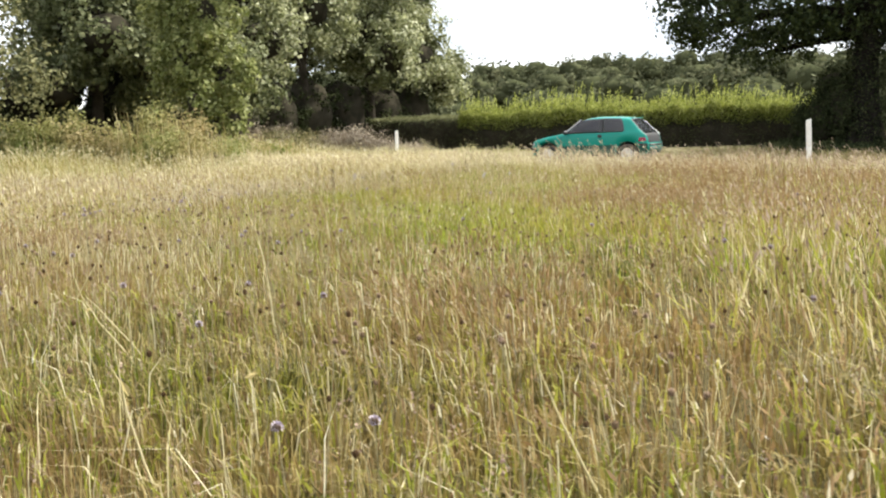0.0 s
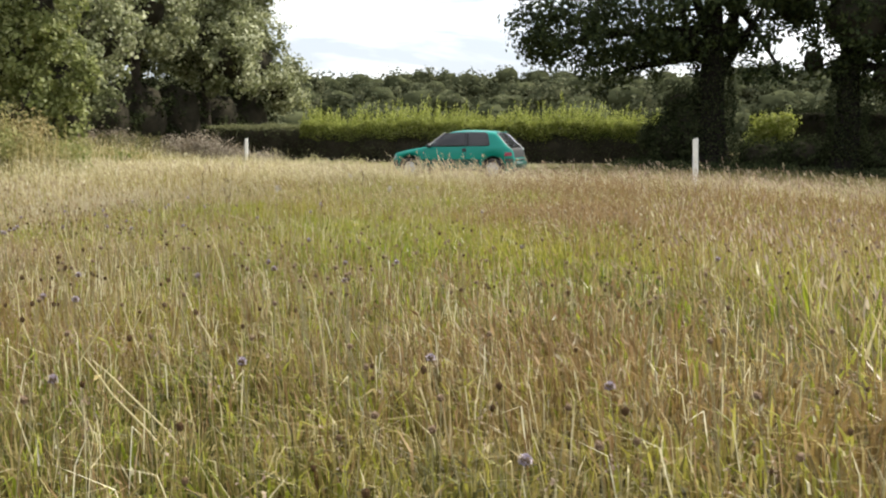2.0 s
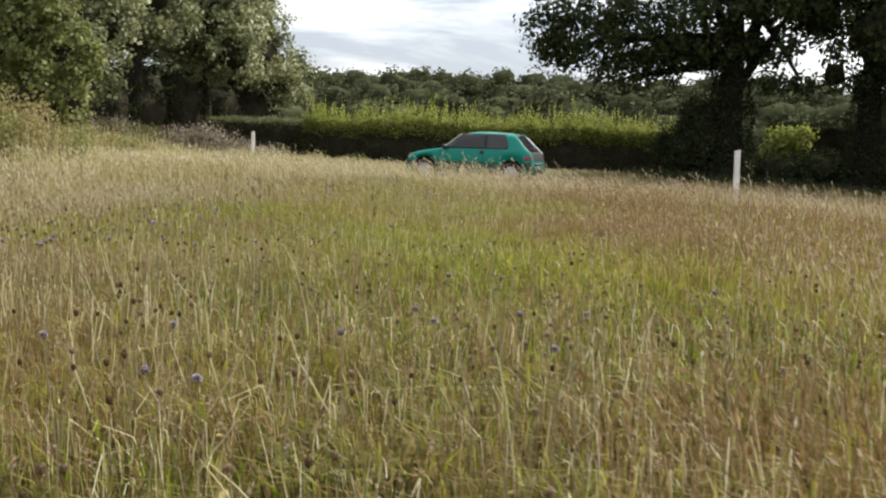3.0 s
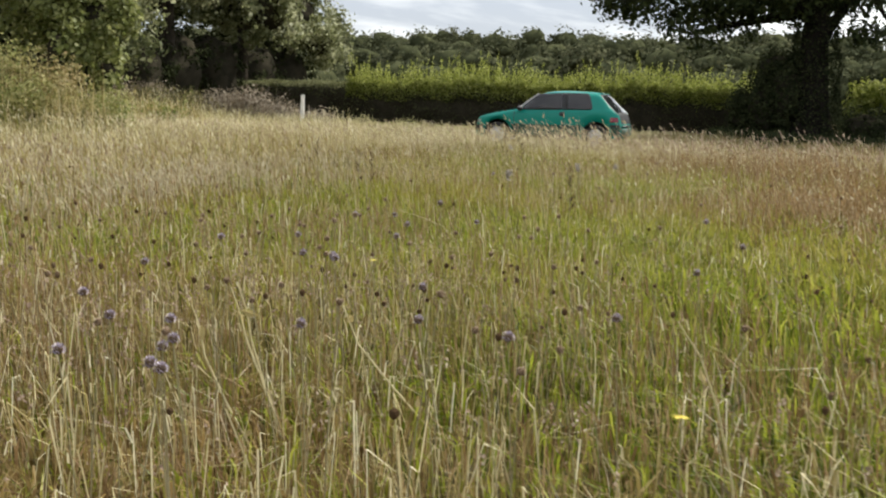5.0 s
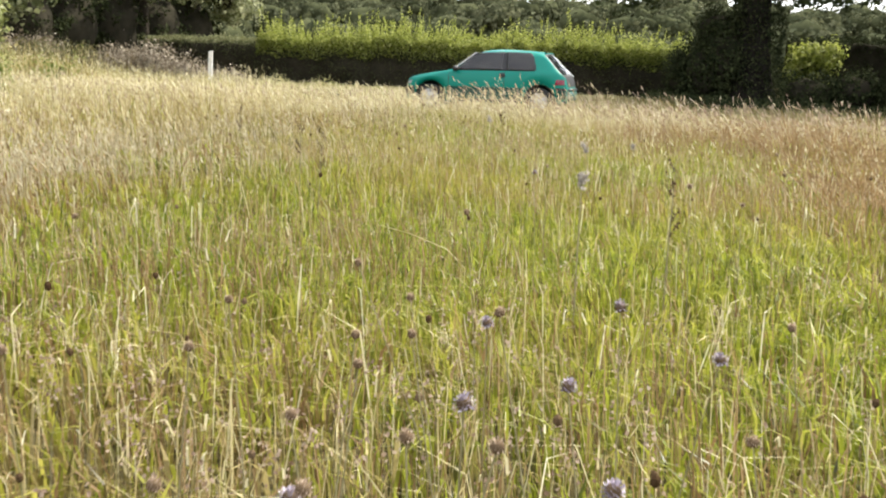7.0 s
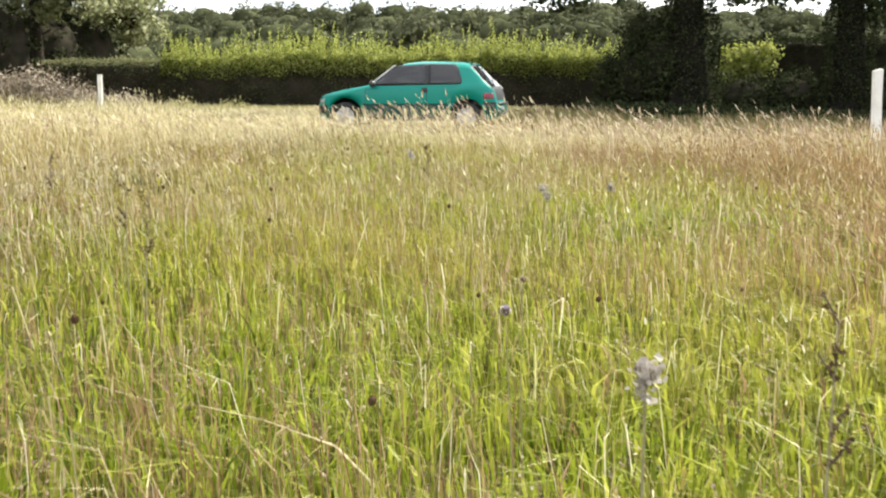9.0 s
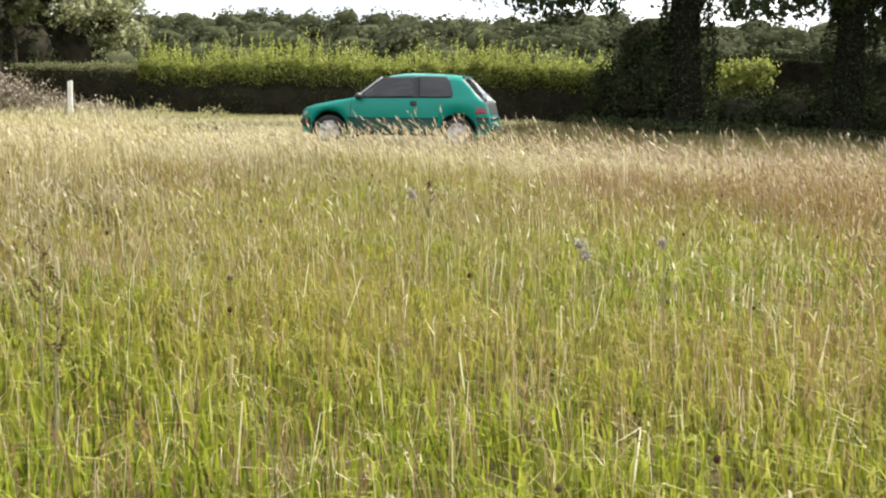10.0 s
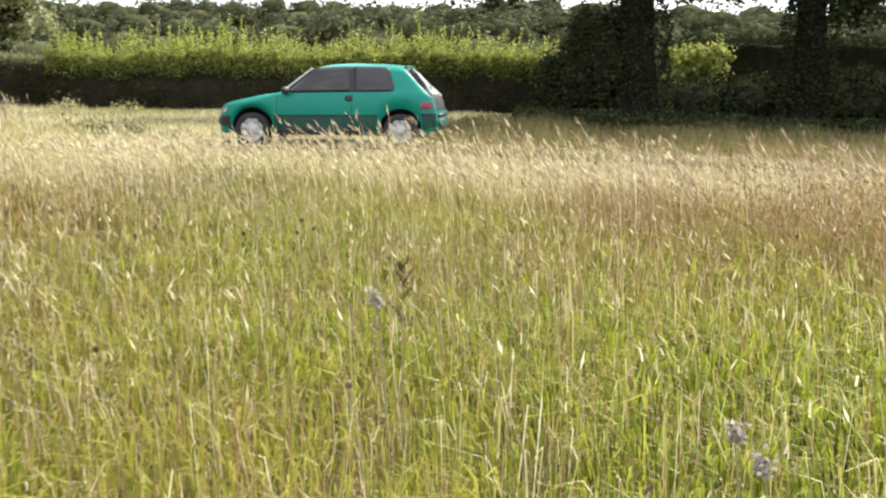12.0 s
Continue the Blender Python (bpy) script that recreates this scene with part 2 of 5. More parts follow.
def bm_mesh(name, bm, mat, smooth=False):
    me = bpy.data.meshes.new(name)
    bmesh.ops.recalc_face_normals(bm, faces=bm.faces)
    bm.to_mesh(me)
    bm.free()
    me.materials.append(mat)
    for p in me.polygons:
        p.use_smooth = smooth
    return me


def box_bm(bm, sx, sy, sz, at=(0, 0, 0), bevel=0.0):
    r = bmesh.ops.create_cube(bm, size=1.0, matrix=Matrix.Translation(at) @ Matrix.Diagonal((sx, sy, sz, 1)))
    if bevel:
        es = list({e for v in r["verts"] for e in v.link_edges})
        bmesh.ops.bevel(bm, geom=es, offset=bevel, segments=2, affect="EDGES")


def tube(points, radii, sides=8):
    """Vertices and quads of a tapered tube along points."""
    pts = [Vector(p) for p in points]
    vs, fs = [], []
    for i, (p, r) in enumerate(zip(pts, radii)):
        d = (pts[min(i + 1, len(pts) - 1)] - pts[max(i - 1, 0)]).normalized()
        a = d.orthogonal().normalized() if abs(d.x) > 0.9 else d.cross(Vector((1, 0, 0))).normalized()
        b = d.cross(a)
        for k in range(sides):
            t = 2 * math.pi * k / sides
            vs.append(p + (a * math.cos(t) + b * math.sin(t)) * r)
    for i in range(len(pts) - 1):
        for k in range(sides):
            j = (k + 1) % sides
            fs.append((i * sides + k, i * sides + j, (i + 1) * sides + j, (i + 1) * sides + k))
    return [tuple(v) for v in vs], fs


def join(pieces):
    vs, fs = [], []
    for v, f in pieces:
        o = len(vs)
        vs += v
        fs += [tuple(i + o for i in q) for q in f]
    return np.array(vs), np.array(fs)


def leaves(rng, centres, size, flat=0.0, up=0.0, slim=1.0):
    """One rhombic, slightly folded leaf at each centre. size: metres, one for all or one each."""
    n = len(centres)
    d = rng.normal(size=(n, 3))
    d[:, 2] = d[:, 2] * (1 - flat) + up
    d /= np.linalg.norm(d, axis=1)[:, None]
    s = rng.normal(size=(n, 3))
    s -= (s * d).sum(1)[:, None] * d
    s /= np.linalg.norm(s, axis=1)[:, None]
    length = (np.asarray(size) * rng.uniform(0.65, 1.3, n))[:, None]
    width = length * rng.uniform(0.3, 0.5, n)[:, None] * slim
    c = np.asarray(centres)
    lift = np.cross(d, s) * length * 0.12
    v = np.stack([c - d * length / 2, c + s * width + lift, c + d * length / 2, c - s * width + lift], 1).reshape(-1, 3)
    return v, np.arange(4 * n).reshape(n, 4)


def facing_leaves(rng, centres, normals, size, wide=0.42):
    """Leaves that lie in the surface of their crown: their faces look along the normals."""
    n = len(centres)
    d = np.cross(normals, rng.normal(size=(n, 3)))
    d /= np.linalg.norm(d, axis=1)[:, None]
    s = np.cross(normals, d)
    length = (np.asarray(size) * rng.uniform(0.65, 1.35, n))[:, None]
    width = length * wide * rng.uniform(0.7, 1.2, n)[:, None]
    c = np.asarray(centres)
    lift = normals * length * 0.12
    v = np.stack([c - d * length / 2, c + s * width + lift, c + d * length / 2, c - s * width + lift], 1).reshape(-1, 3)
    return v, np.arange(4 * n).reshape(n, 4)


def blades(rng, xy, z0, height, width, lean, wind=(-0.35, 0.05), segs=2, aim=None):
    """Curved, tapering grass blades of three triangles (segs=2) or one. aim: the way each blade tends to lean."""
    n = len(xy)
    a = rng.uniform(0, 2 * math.pi, n)
    side = np.stack([np.cos(a), np.sin(a), np.zeros(n)], 1) * (width / 2)[:, None]
    b = rng.uniform(0, 2 * math.pi, n)
    way = np.stack([np.cos(b), np.sin(b)], 1)
    if aim is not None:
        way = way * 0.8 + aim
        way /= np.maximum(np.linalg.norm(way, axis=1), 0.2)[:, None]
    bend = way * (lean * rng.uniform(0.2, 1.0, n))[:, None] + np.array(wind) * (lean * rng.uniform(0.3, 1.2, n))[:, None]
    bend *= height[:, None]
    root = np.concatenate([xy, np.full((n, 1), 0.0) + np.reshape(z0, (-1, 1))], 1)
    mid, tip = root.copy(), root.copy()
    mid[:, :2] += bend * 0.26
    mid[:, 2] += height * 0.62
    tip[:, :2] += bend
    tip[:, 2] += height * (1 - 0.28 * np.minimum(lean, 1.4))
    if segs == 2:
        v = np.stack([root - side, root + side, mid + side * 0.85, mid - side * 0.85, tip], 1).reshape(-1, 3)
        i = np.arange(n)[:, None] * 5
        f = np.concatenate([i + np.array([0, 1, 2]), i + np.array([0, 2, 3]), i + np.array([3, 2, 4])], 0)
    else:
        v = np.stack([root - side, root + side, tip], 1).reshape(-1, 3)
        f = np.arange(3 * n).reshape(n, 3)
    return v, f, tip, bend / np.maximum(height, 1e-3)[:, None]


def broken_stems(rng, xy, z0, height, width, reach):
    """Dead stems snapped at a knee: the upper piece hangs over to one side."""
    n = len(xy)
    a, b = rng.uniform(0, 2 * math.pi, n), rng.uniform(0, 2 * math.pi, n)
    side = np.stack([np.cos(a), np.sin(a), np.zeros(n)], 1) * (width / 2)[:, None]
    root = np.concatenate([xy, np.reshape(z0, (-1, 1)) + np.zeros((n, 1))], 1)
    knee = root + np.stack([rng.normal(0, 0.12, n) * height, rng.normal(0, 0.12, n) * height, height], 1)
    tip = knee + np.stack([np.cos(b) * reach, np.sin(b) * reach, rng.uniform(-0.75, 0.45, n) * reach], 1)
    v = np.stack([root - side, root + side, knee + side, knee - side, tip], 1).reshape(-1, 3)
    i = np.arange(n)[:, None] * 5
    return v, np.concatenate([i + np.array([0, 1, 2]), i + np.array([0, 2, 3]), i + np.array([3, 2, 4])], 0)


# ---- ground ----
def ground_z(x, y):
    """Level meadow that falls away gently to the east of the car; the land swells up under the far woods."""
    far = np.clip((np.hypot(x, y) - 60) / 150, 0, 1)
    t = np.clip((y + 23) / 11, 0, 1)
    fall = 0.032 * np.clip(x - 3.6, 0, 9) * t * t * (3 - 2 * t)
    return 3.9 * far * far * (3 - 2 * far) - fall + 0.02 * np.sin(x * 0.9) * np.cos(y * 0.7)


rings = np.concatenate([[0.01], np.linspace(1, 60, 60), np.geomspace(65, 2500, 30)])
ang = np.linspace(0, 2 * math.pi, 121)[:-1]
gr, ga = np.meshgrid(rings, ang, indexing="ij")
gx, gy = gr * np.cos(ga), gr * np.sin(ga)
gv = np.stack([gx, gy, ground_z(gx, gy)], -1).reshape(-1, 3)
gi, gj = np.meshgrid(np.arange(len(rings) - 1), np.arange(120), indexing="ij")
gk = (gj + 1) % 120
gf = np.stack([gi * 120 + gj, (gi + 1) * 120 + gj, (gi + 1) * 120 + gk, gi * 120 + gk], -1).reshape(-1, 4)
tagged(new("ground", mesh_of("ground", gv, gf, [soil], smooth=True)), "dry earth and thatch under the meadow grass", "ground", kind="structure")


# ---- the car ----
# The car stands along x with its nose to -x; the front axle is at x = 0, its near side at y = 0.
CAR_Y = 0.80
AXLES = (0.0, 2.385)
WHEEL_R = 0.275


def curve_at(x, knots):
    xs, ys = [k[0] for k in knots], [k[1] for k in knots]
    i = int(np.clip(np.searchsorted(xs, x) - 1, 0, len(xs) - 2))
    t = float(np.clip((x - xs[i]) / (xs[i + 1] - xs[i]), 0, 1))
    m0 = (ys[i + 1] - ys[max(i - 1, 0)]) / (xs[i + 1] - xs[max(i - 1, 0)])
    m1 = (ys[min(i + 2, len(xs) - 1)] - ys[i]) / (xs[min(i + 2, len(xs) - 1)] - xs[i])
    h = xs[i + 1] - xs[i]
    return (2 * t**3 - 3 * t**2 + 1) * ys[i] + (t**3 - 2 * t**2 + t) * h * m0 + (3 * t**2 - 2 * t**3) * ys[i + 1] + (t**3 - t**2) * h * m1


TOP = [(-0.60, 0.50), (-0.575, 0.60), (-0.51, 0.675), (-0.38, 0.725), (0.0, 0.815), (0.40, 0.88), (0.47, 0.91), (0.62, 1.02), (0.80, 1.155),
       (0.98, 1.265), (1.15, 1.312), (1.45, 1.338), (1.9, 1.335), (2.25, 1.318), (2.42, 1.29), (2.50, 1.23), (2.64, 1.08), (2.80, 0.90), (2.88, 0.83), (2.93, 0.71), (2.97, 0.52)]
HALF = [(-0.60, 0.50), (-0.54, 0.62), (-0.38, 0.735), (0.0, 0.79), (1.0, 0.80), (2.0, 0.80), (2.5, 0.78), (2.8, 0.735), (2.97, 0.68)]
BELT = [(-0.60, 0.48), (-0.51, 0.61), (-0.38, 0.67), (0.0, 0.755), (0.45, 0.84), (0.9, 0.872), (2.3, 0.90), (2.6, 0.90), (2.8, 0.86), (2.90, 0.75), (2.97, 0.50)]


def sill(x):
    z = 0.21 if x > -0.45 else 0.21 + (-0.45 - x) * 0.10
    if x > 2.75:
        z = 0.21 + (x - 2.75) * 0.55
    for ax in AXLES:
        d = abs(x - ax)
        if d < 0.345:
            z = max(z, 0.29 + math.sqrt(0.345**2 - d * d))
    return z


def section(x):
    """Right half of the car's cross-section at x, from the sill up to the roof's middle."""
    top, hw, belt = curve_at(x, TOP), curve_at(x, HALF), curve_at(x, BELT)
    belt = min(belt, top - 0.012)
    lo = min(sill(x), belt - 0.02)
    cabin = float(np.clip((top - belt) / 0.42, 0, 1))
    edge = hw * (0.93 - 0.19 * cabin)
    pts = [(hw * 0.915, lo)]
    for f, w in ((0.25, 0.968), (0.5, 1.0), (0.72, 0.998), (0.88, 0.988)):
        pts.append((hw * w, lo + (belt - lo) * f))
    pts.append((hw * 0.965, belt))
    rise = top - 0.045 * min(1, cabin * 3) - belt - 0.004
    for f in (0.2, 0.4, 0.6, 0.8, 1.0):
        pts.append((hw * 0.955 + (edge - hw * 0.955) * f + 0.012 * math.sin(math.pi * f) * cabin, belt + 0.004 + rise * f))
    for f in (0.1, 0.25, 0.45, 0.7, 1.0):
        pts.append((edge * (1 - f), belt + 0.004 + rise + (top - belt - 0.004 - rise) * math.sin(f * math.pi / 2)))
    return pts


def side_y(x, z):
    """How far the flank stands out from the car's middle at x and height z."""
    pts = section(x)[:11]
    return float(np.interp(z, [p[1] for p in pts], [p[0] for p in pts]))


def roof_z(x, y):
    pts = section(x)[5:]
    return float(np.interp(-abs(y), [-p[0] for p in pts], [p[1] for p in pts]))


def flank(name, outline, mat, parent, label="", out=0.004, sign=-1, n=10, fore=0.0, aft=0.0):
    """A thin, slightly curved panel laid on the flank inside an outline of (x, z) corners (four of them).
    fore, aft: how far its front and rear corners are rounded, as a share of its length."""
    (x0, z0), (x1, z1), (x2, z2), (x3, z3) = outline
    bm = bmesh.new()
    grid = []
    for i in range(n + 1):
        row = []
        for j in range(n + 1):
            w = j / n
            bow = 1 - math.sqrt(max(0.0, 1 - max(0.0, abs(2 * w - 1) - 0.45) ** 2 / 0.3025))
            u = fore * bow + (1 - (fore + aft) * bow) * i / n
            x = (1 - u) * ((1 - w) * x0 + w * x3) + u * ((1 - w) * x1 + w * x2)
            z = (1 - u) * ((1 - w) * z0 + w * z3) + u * ((1 - w) * z1 + w * z2)
            row.append(bm.verts.new((x, CAR_Y + sign * (side_y(x, z) + out), z)))
        grid.append(row)
    for i in range(n):
        for j in range(n):
            bm.faces.new((grid[i][j], grid[i + 1][j], grid[i + 1][j + 1], grid[i][j + 1]))
    r = bmesh.ops.extrude_face_region(bm, geom=bm.faces[:])
    for g in r["geom"]:
        if isinstance(g, bmesh.types.BMVert):
            g.co.y -= sign * 0.006
    return part(name, bm_mesh(name, bm, mat, True), parent, label)


def deck(name, xs, reach, mat, parent, label="", out=0.004):
    """A panel laid on the upper surface across the car: reach(x) gives its half width."""
    bm = bmesh.new()
    rows = []
    for x in xs:
        w = reach(x)
        rows.append([bm.verts.new((x + (out if x > 2.4 else -out * 0.6), CAR_Y + w * k / 8, roof_z(x, w * k / 8) + out)) for k in range(-8, 9)])
    for a, b in zip(rows, rows[1:]):
        for k in range(16):
            bm.faces.new((a[k], a[k + 1], b[k + 1], b[k]))
    return part(name, bm_mesh(name, bm, mat, True), parent, label)


def wheel(car, ax, sign):
    w = new("wheel")
    w.parent = car
    w.matrix_basis = Matrix.Translation((ax, CAR_Y + sign * 0.70, WHEEL_R)) @ Matrix.Rotation(math.pi / 2 if sign < 0 else -math.pi / 2, 4, "X")
    bm = bmesh.new()
    prof = [(0.175, -0.075), (0.20, -0.085), (0.25, -0.085), (0.27, -0.065), (0.275, -0.03), (0.275, 0.03), (0.27, 0.065), (0.25, 0.085), (0.20, 0.085), (0.175, 0.075)]
    rings_ = [[bm.verts.new((r * math.cos(2 * math.pi * k / 40), r * math.sin(2 * math.pi * k / 40), z)) for k in range(40)] for r, z in prof]
    for a, b in zip(rings_, rings_[1:]):
        for k in range(40):
            bm.faces.new((a[k], a[(k + 1) % 40], b[(k + 1) % 40], b[k]))
    part("tyre", bm_mesh("tyre", bm, m_tyre, True), w)
    bm = bmesh.new()
    prof = [(0.19, 0.03), (0.185, 0.078), (0.17, 0.082), (0.12, 0.070), (0.06, 0.078), (0.03, 0.088), (0.0, 0.09)]
    rings_ = []
    for r, z in prof:
        ring = []
        for k in range(40):
            dip = -0.02 if 0.1 < r < 0.18 and k % 5 < 2 else 0.0
            ring.append(bm.verts.new((r * math.cos(2 * math.pi * k / 40), r * math.sin(2 * math.pi * k / 40), z + dip)))
        rings_.append(ring)
    for a, b in zip(rings_, rings_[1:]):
        for k in range(40):
            bm.faces.new((a[k], a[(k + 1) % 40], b[(k + 1) % 40], b[k]))
    part("wheel_trim", bm_mesh("wheel_trim", bm, m_rim), w, "pale silver wheel trim")


def build_car():
    car = tagged(new("hatchback_car"), "teal green three-door hatchback car parked on the mown grass", "car")
    bm = bmesh.new()
    xs = sorted(set(np.round(np.concatenate([np.linspace(-0.60, 2.97, 120), [ax + s * 0.345 for ax in AXLES for s in (-1, 1)]]), 4)))
    rows = []
    for x in xs:
        half = section(x)
        pts = [(CAR_Y - y, z) for y, z in half] + [(CAR_Y + y, z) for y, z in half[-2::-1]]
        rows.append([bm.verts.new((x, y, z)) for y, z in pts])
    for a, b in zip(rows, rows[1:]):
        for k in range(len(a) - 1):
            bm.faces.new((a[k], a[k + 1], b[k + 1], b[k]))
    for r in (rows[0], rows[-1]):
        bm.faces.new(r)
    part("body", bm_mesh("body", bm, m_paint, True), car)
    # inner cabin, floor and arches
    bm = bmesh.new()
    box_bm(bm, 3.2, 1.30, 0.10, (1.15, CAR_Y, 0.25), 0.03)
    box_bm(bm, 1.5, 1.34, 0.34, (1.2, CAR_Y, 0.5), 0.05)
    part("underbody", bm_mesh("underbody", bm, m_black), car)
    for ax in AXLES:
        for sign in (-1, 1):
            bm = bmesh.new()
            arc = [(ax + 0.338 * math.cos(t), 0.29 + 0.338 * math.sin(t)) for t in np.linspace(0, math.pi, 20)]
            ins = [bm.verts.new((x, CAR_Y + sign * 0.45, z)) for x, z in arc]
            outs = [bm.verts.new((x, CAR_Y + sign * (side_y(x, max(z, sill(x))) - 0.01), z)) for x, z in arc]
            for k in range(19):
                bm.faces.new((ins[k], ins[k + 1], outs[k + 1], outs[k]))
            bm.faces.new(ins)
            part("wheel_arch", bm_mesh("wheel_arch", bm, m_black, True), car)
            wheel(car, ax, sign)
    for sx, tilt in ((0.95, 0.2), (1.75, 0.2)):
        for sy in (-0.33, 0.33):
            bm = bmesh.new()
            box_bm(bm, 0.12, 0.46, 0.62, (0, 0, 0.31), 0.05)
            box_bm(bm, 0.08, 0.26, 0.16, (0, 0, 0.69), 0.035)
            part("seat_back", bm_mesh("seat_back", bm, m_seat, True), car, "grey cloth seat", Matrix.Translation((sx + 0.2, CAR_Y + sy, 0.5)) @ Matrix.Rotation(tilt, 4, "Y"))
    # glass with its black surround
    deck("windscreen", np.linspace(0.50, 0.985, 10), lambda x: 0.70 - 0.16 * (x - 0.5) / 0.485, m_glass, car, "smoked windscreen")
    deck("rear_window_surround", np.linspace(2.44, 2.885, 14), lambda x: 0.585 + 0.115 * (x - 2.44) / 0.445, m_black, car, "", 0.003)
    # Tailgate made black: the shade it lies in is put into the colour.
    deck("tailgate_panel", np.linspace(2.885, 2.955, 5), lambda x: 0.60, m_black, car, "tailgate panel blackened for shade", 0.004)
    deck("rear_window", np.linspace(2.47, 2.86, 12), lambda x: 0.555 + 0.11 * (x - 2.47) / 0.39, m_rear_glass, car, "dark rear window", 0.009)
    deck("roof_gutter", np.linspace(0.99, 1.03, 3), lambda x: 0.54, m_black, car)
    for sign in (-1, 1):
        flank("window_frame", [(0.50, 0.862), (1.625, 0.89), (1.615, 1.288), (0.955, 1.25)], m_black, car, "", 0.003, sign)
        flank("side_window", [(0.60, 0.886), (1.560, 0.908), (1.555, 1.272), (0.985, 1.238)], m_glass, car, "smoked front side window", 0.008, sign)
        flank("window_frame", [(1.640, 0.89), (2.315, 0.90), (2.185, 1.285), (1.632, 1.288)], m_black, car, "", 0.003, sign, 14, 0.0, 0.10)
        flank("side_window", [(1.668, 0.91), (2.275, 0.92), (2.158, 1.268), (1.660, 1.272)], m_glass, car, "smoked rear side window", 0.008, sign, 14, 0.0, 0.11)
        # Pale strip standing in for sky reflected at the windscreen's edge.
        flank("windscreen_glint", [(0.475, 0.893), (0.515, 0.893), (0.985, 1.262), (0.94, 1.262)], m_glint, car, "pale strip painted as the sky glint on the windscreen edge", 0.006, sign)
        flank("door_pillar", [(1.618, 0.895), (1.648, 0.895), (1.640, 1.285), (1.608, 1.285)], m_black, car, "", 0.006, sign)
        flank("door_gap", [(1.60, 0.28), (1.612, 0.28), (1.632, 0.885), (1.620, 0.885)], m_black, car, "", 0.002, sign)
        flank("door_gap", [(0.385, 0.30), (0.397, 0.30), (0.425, 0.835), (0.413, 0.835)], m_black, car, "", 0.002, sign)
        flank("side_moulding", [(0.36, 0.488), (2.03, 0.505), (2.03, 0.54), (0.36, 0.523)], m_strip, car, "dark teal rubbing strip", 0.010, sign)
        # Darkened panel standing in for the shade on the lower door.
        flank("lower_door_shade", [(0.365, 0.295), (2.02, 0.295), (2.02, 0.505), (0.365, 0.485)], m_lower, car, "lower door panel in teal darkened for shade", 0.004, sign)
        flank("sill_trim", [(0.38, 0.215), (2.0, 0.215), (2.0, 0.29), (0.38, 0.29)], m_black, car, "", 0.005, sign)
        flank("tail_lamp", [(2.70, 0.625), (2.91, 0.635), (2.895, 0.74), (2.725, 0.74)], m_red, car, "red tail lamp", 0.008, sign)
        flank("headlamp", [(-0.58, 0.53), (-0.44, 0.55), (-0.42, 0.63), (-0.55, 0.585)], m_lens, car, "clear headlamp", 0.008, sign)
        flank("front_bumper_side", [(-0.595, 0.33), (-0.36, 0.33), (-0.36, 0.50), (-0.595, 0.47)], m_black, car, "black bumper corner", 0.012, sign)
        flank("rear_bumper_side", [(2.72, 0.515), (2.95, 0.515), (2.95, 0.565), (2.72, 0.57)], m_black, car, "black bumper strip round the corner", 0.014, sign)
        flank("bumper_corner", [(2.745, 0.30), (2.945, 0.34), (2.945, 0.512), (2.735, 0.512)], m_strip, car, "dark teal bumper corner", 0.012, sign)
        flank("quarter_lower", [(-0.40, 0.24), (-0.345, 0.24), (-0.345, 0.40), (-0.40, 0.40)], m_lower, car, "", 0.006, sign)
        # door handle recess and lock
        bm = bmesh.new()
        bmesh.ops.create_uvsphere(bm, u_segments=14, v_segments=8, radius=0.06, matrix=Matrix.Diagonal((1.15, 0.22, 0.9, 1)))
        part("door_handle", bm_mesh("door_handle", bm, m_black, True), car, "round black door handle recess", Matrix.Translation((1.575, CAR_Y + sign * (side_y(1.575, 0.79) + 0.002), 0.79)))
        # mirror
        bm = bmesh.new()
        bmesh.ops.create_uvsphere(bm, u_segments=14, v_segments=10, radius=0.09, matrix=Matrix.Diagonal((0.75, 1.15, 0.72, 1)))
        box_bm(bm, 0.07, 0.12, 0.05, (0, -sign * 0.09, -0.02), 0.015)
        part("door_mirror", bm_mesh("door_mirror", bm, m_black, True), car, "black door mirror", Matrix.Translation((0.57, CAR_Y + sign * 0.855, 0.905)))
    # bumpers, tailgate details
    # Pale tube added for the bright reflection on the rear window's far edge.
    edge = [(x, CAR_Y + 0.60 + 0.115 * (x - 2.44) / 0.445, roof_z(x, 0.60) + 0.004) for x in np.linspace(2.45, 2.885, 7)]
    v, f = join([tube(edge, [0.012] * 7, 6)])
    part("rear_window_glint", mesh_of("rear_window_glint", v, f, [m_glint], smooth=True), car, "pale tube added as the glint along the rear window")
    # Bumper darker than the body: its shade is partly in the colour.
    bm = bmesh.new()
    box_bm(bm, 0.09, 1.28, 0.24, (2.955, CAR_Y, 0.40), 0.04)
    part("rear_bumper", bm_mesh("rear_bumper", bm, m_strip, True), car, "dark teal rear bumper")
    bm = bmesh.new()
    box_bm(bm, 0.06, 1.24, 0.05, (2.975, CAR_Y, 0.535), 0.015)
    part("bumper_strip", bm_mesh("bumper_strip", bm, m_black, True), car, "black bumper strip")
    bm = bmesh.new()
    box_bm(bm, 0.10, 1.02, 0.16, (-0.58, CAR_Y, 0.40), 0.04)
    part("front_bumper", bm_mesh("front_bumper", bm, m_black, True), car, "black plastic front bumper")
    bm = bmesh.new()
    box_bm(bm, 0.06, 0.98, 0.022, (2.435, CAR_Y, 1.287), 0.009)
    part("tailgate_spoiler", bm_mesh("tailgate_spoiler", bm, m_paint, True), car)
    v, f = join([tube([(2.81, CAR_Y, 0.91), (2.73, CAR_Y + 0.25, 1.01)], [0.008, 0.006], 6)])
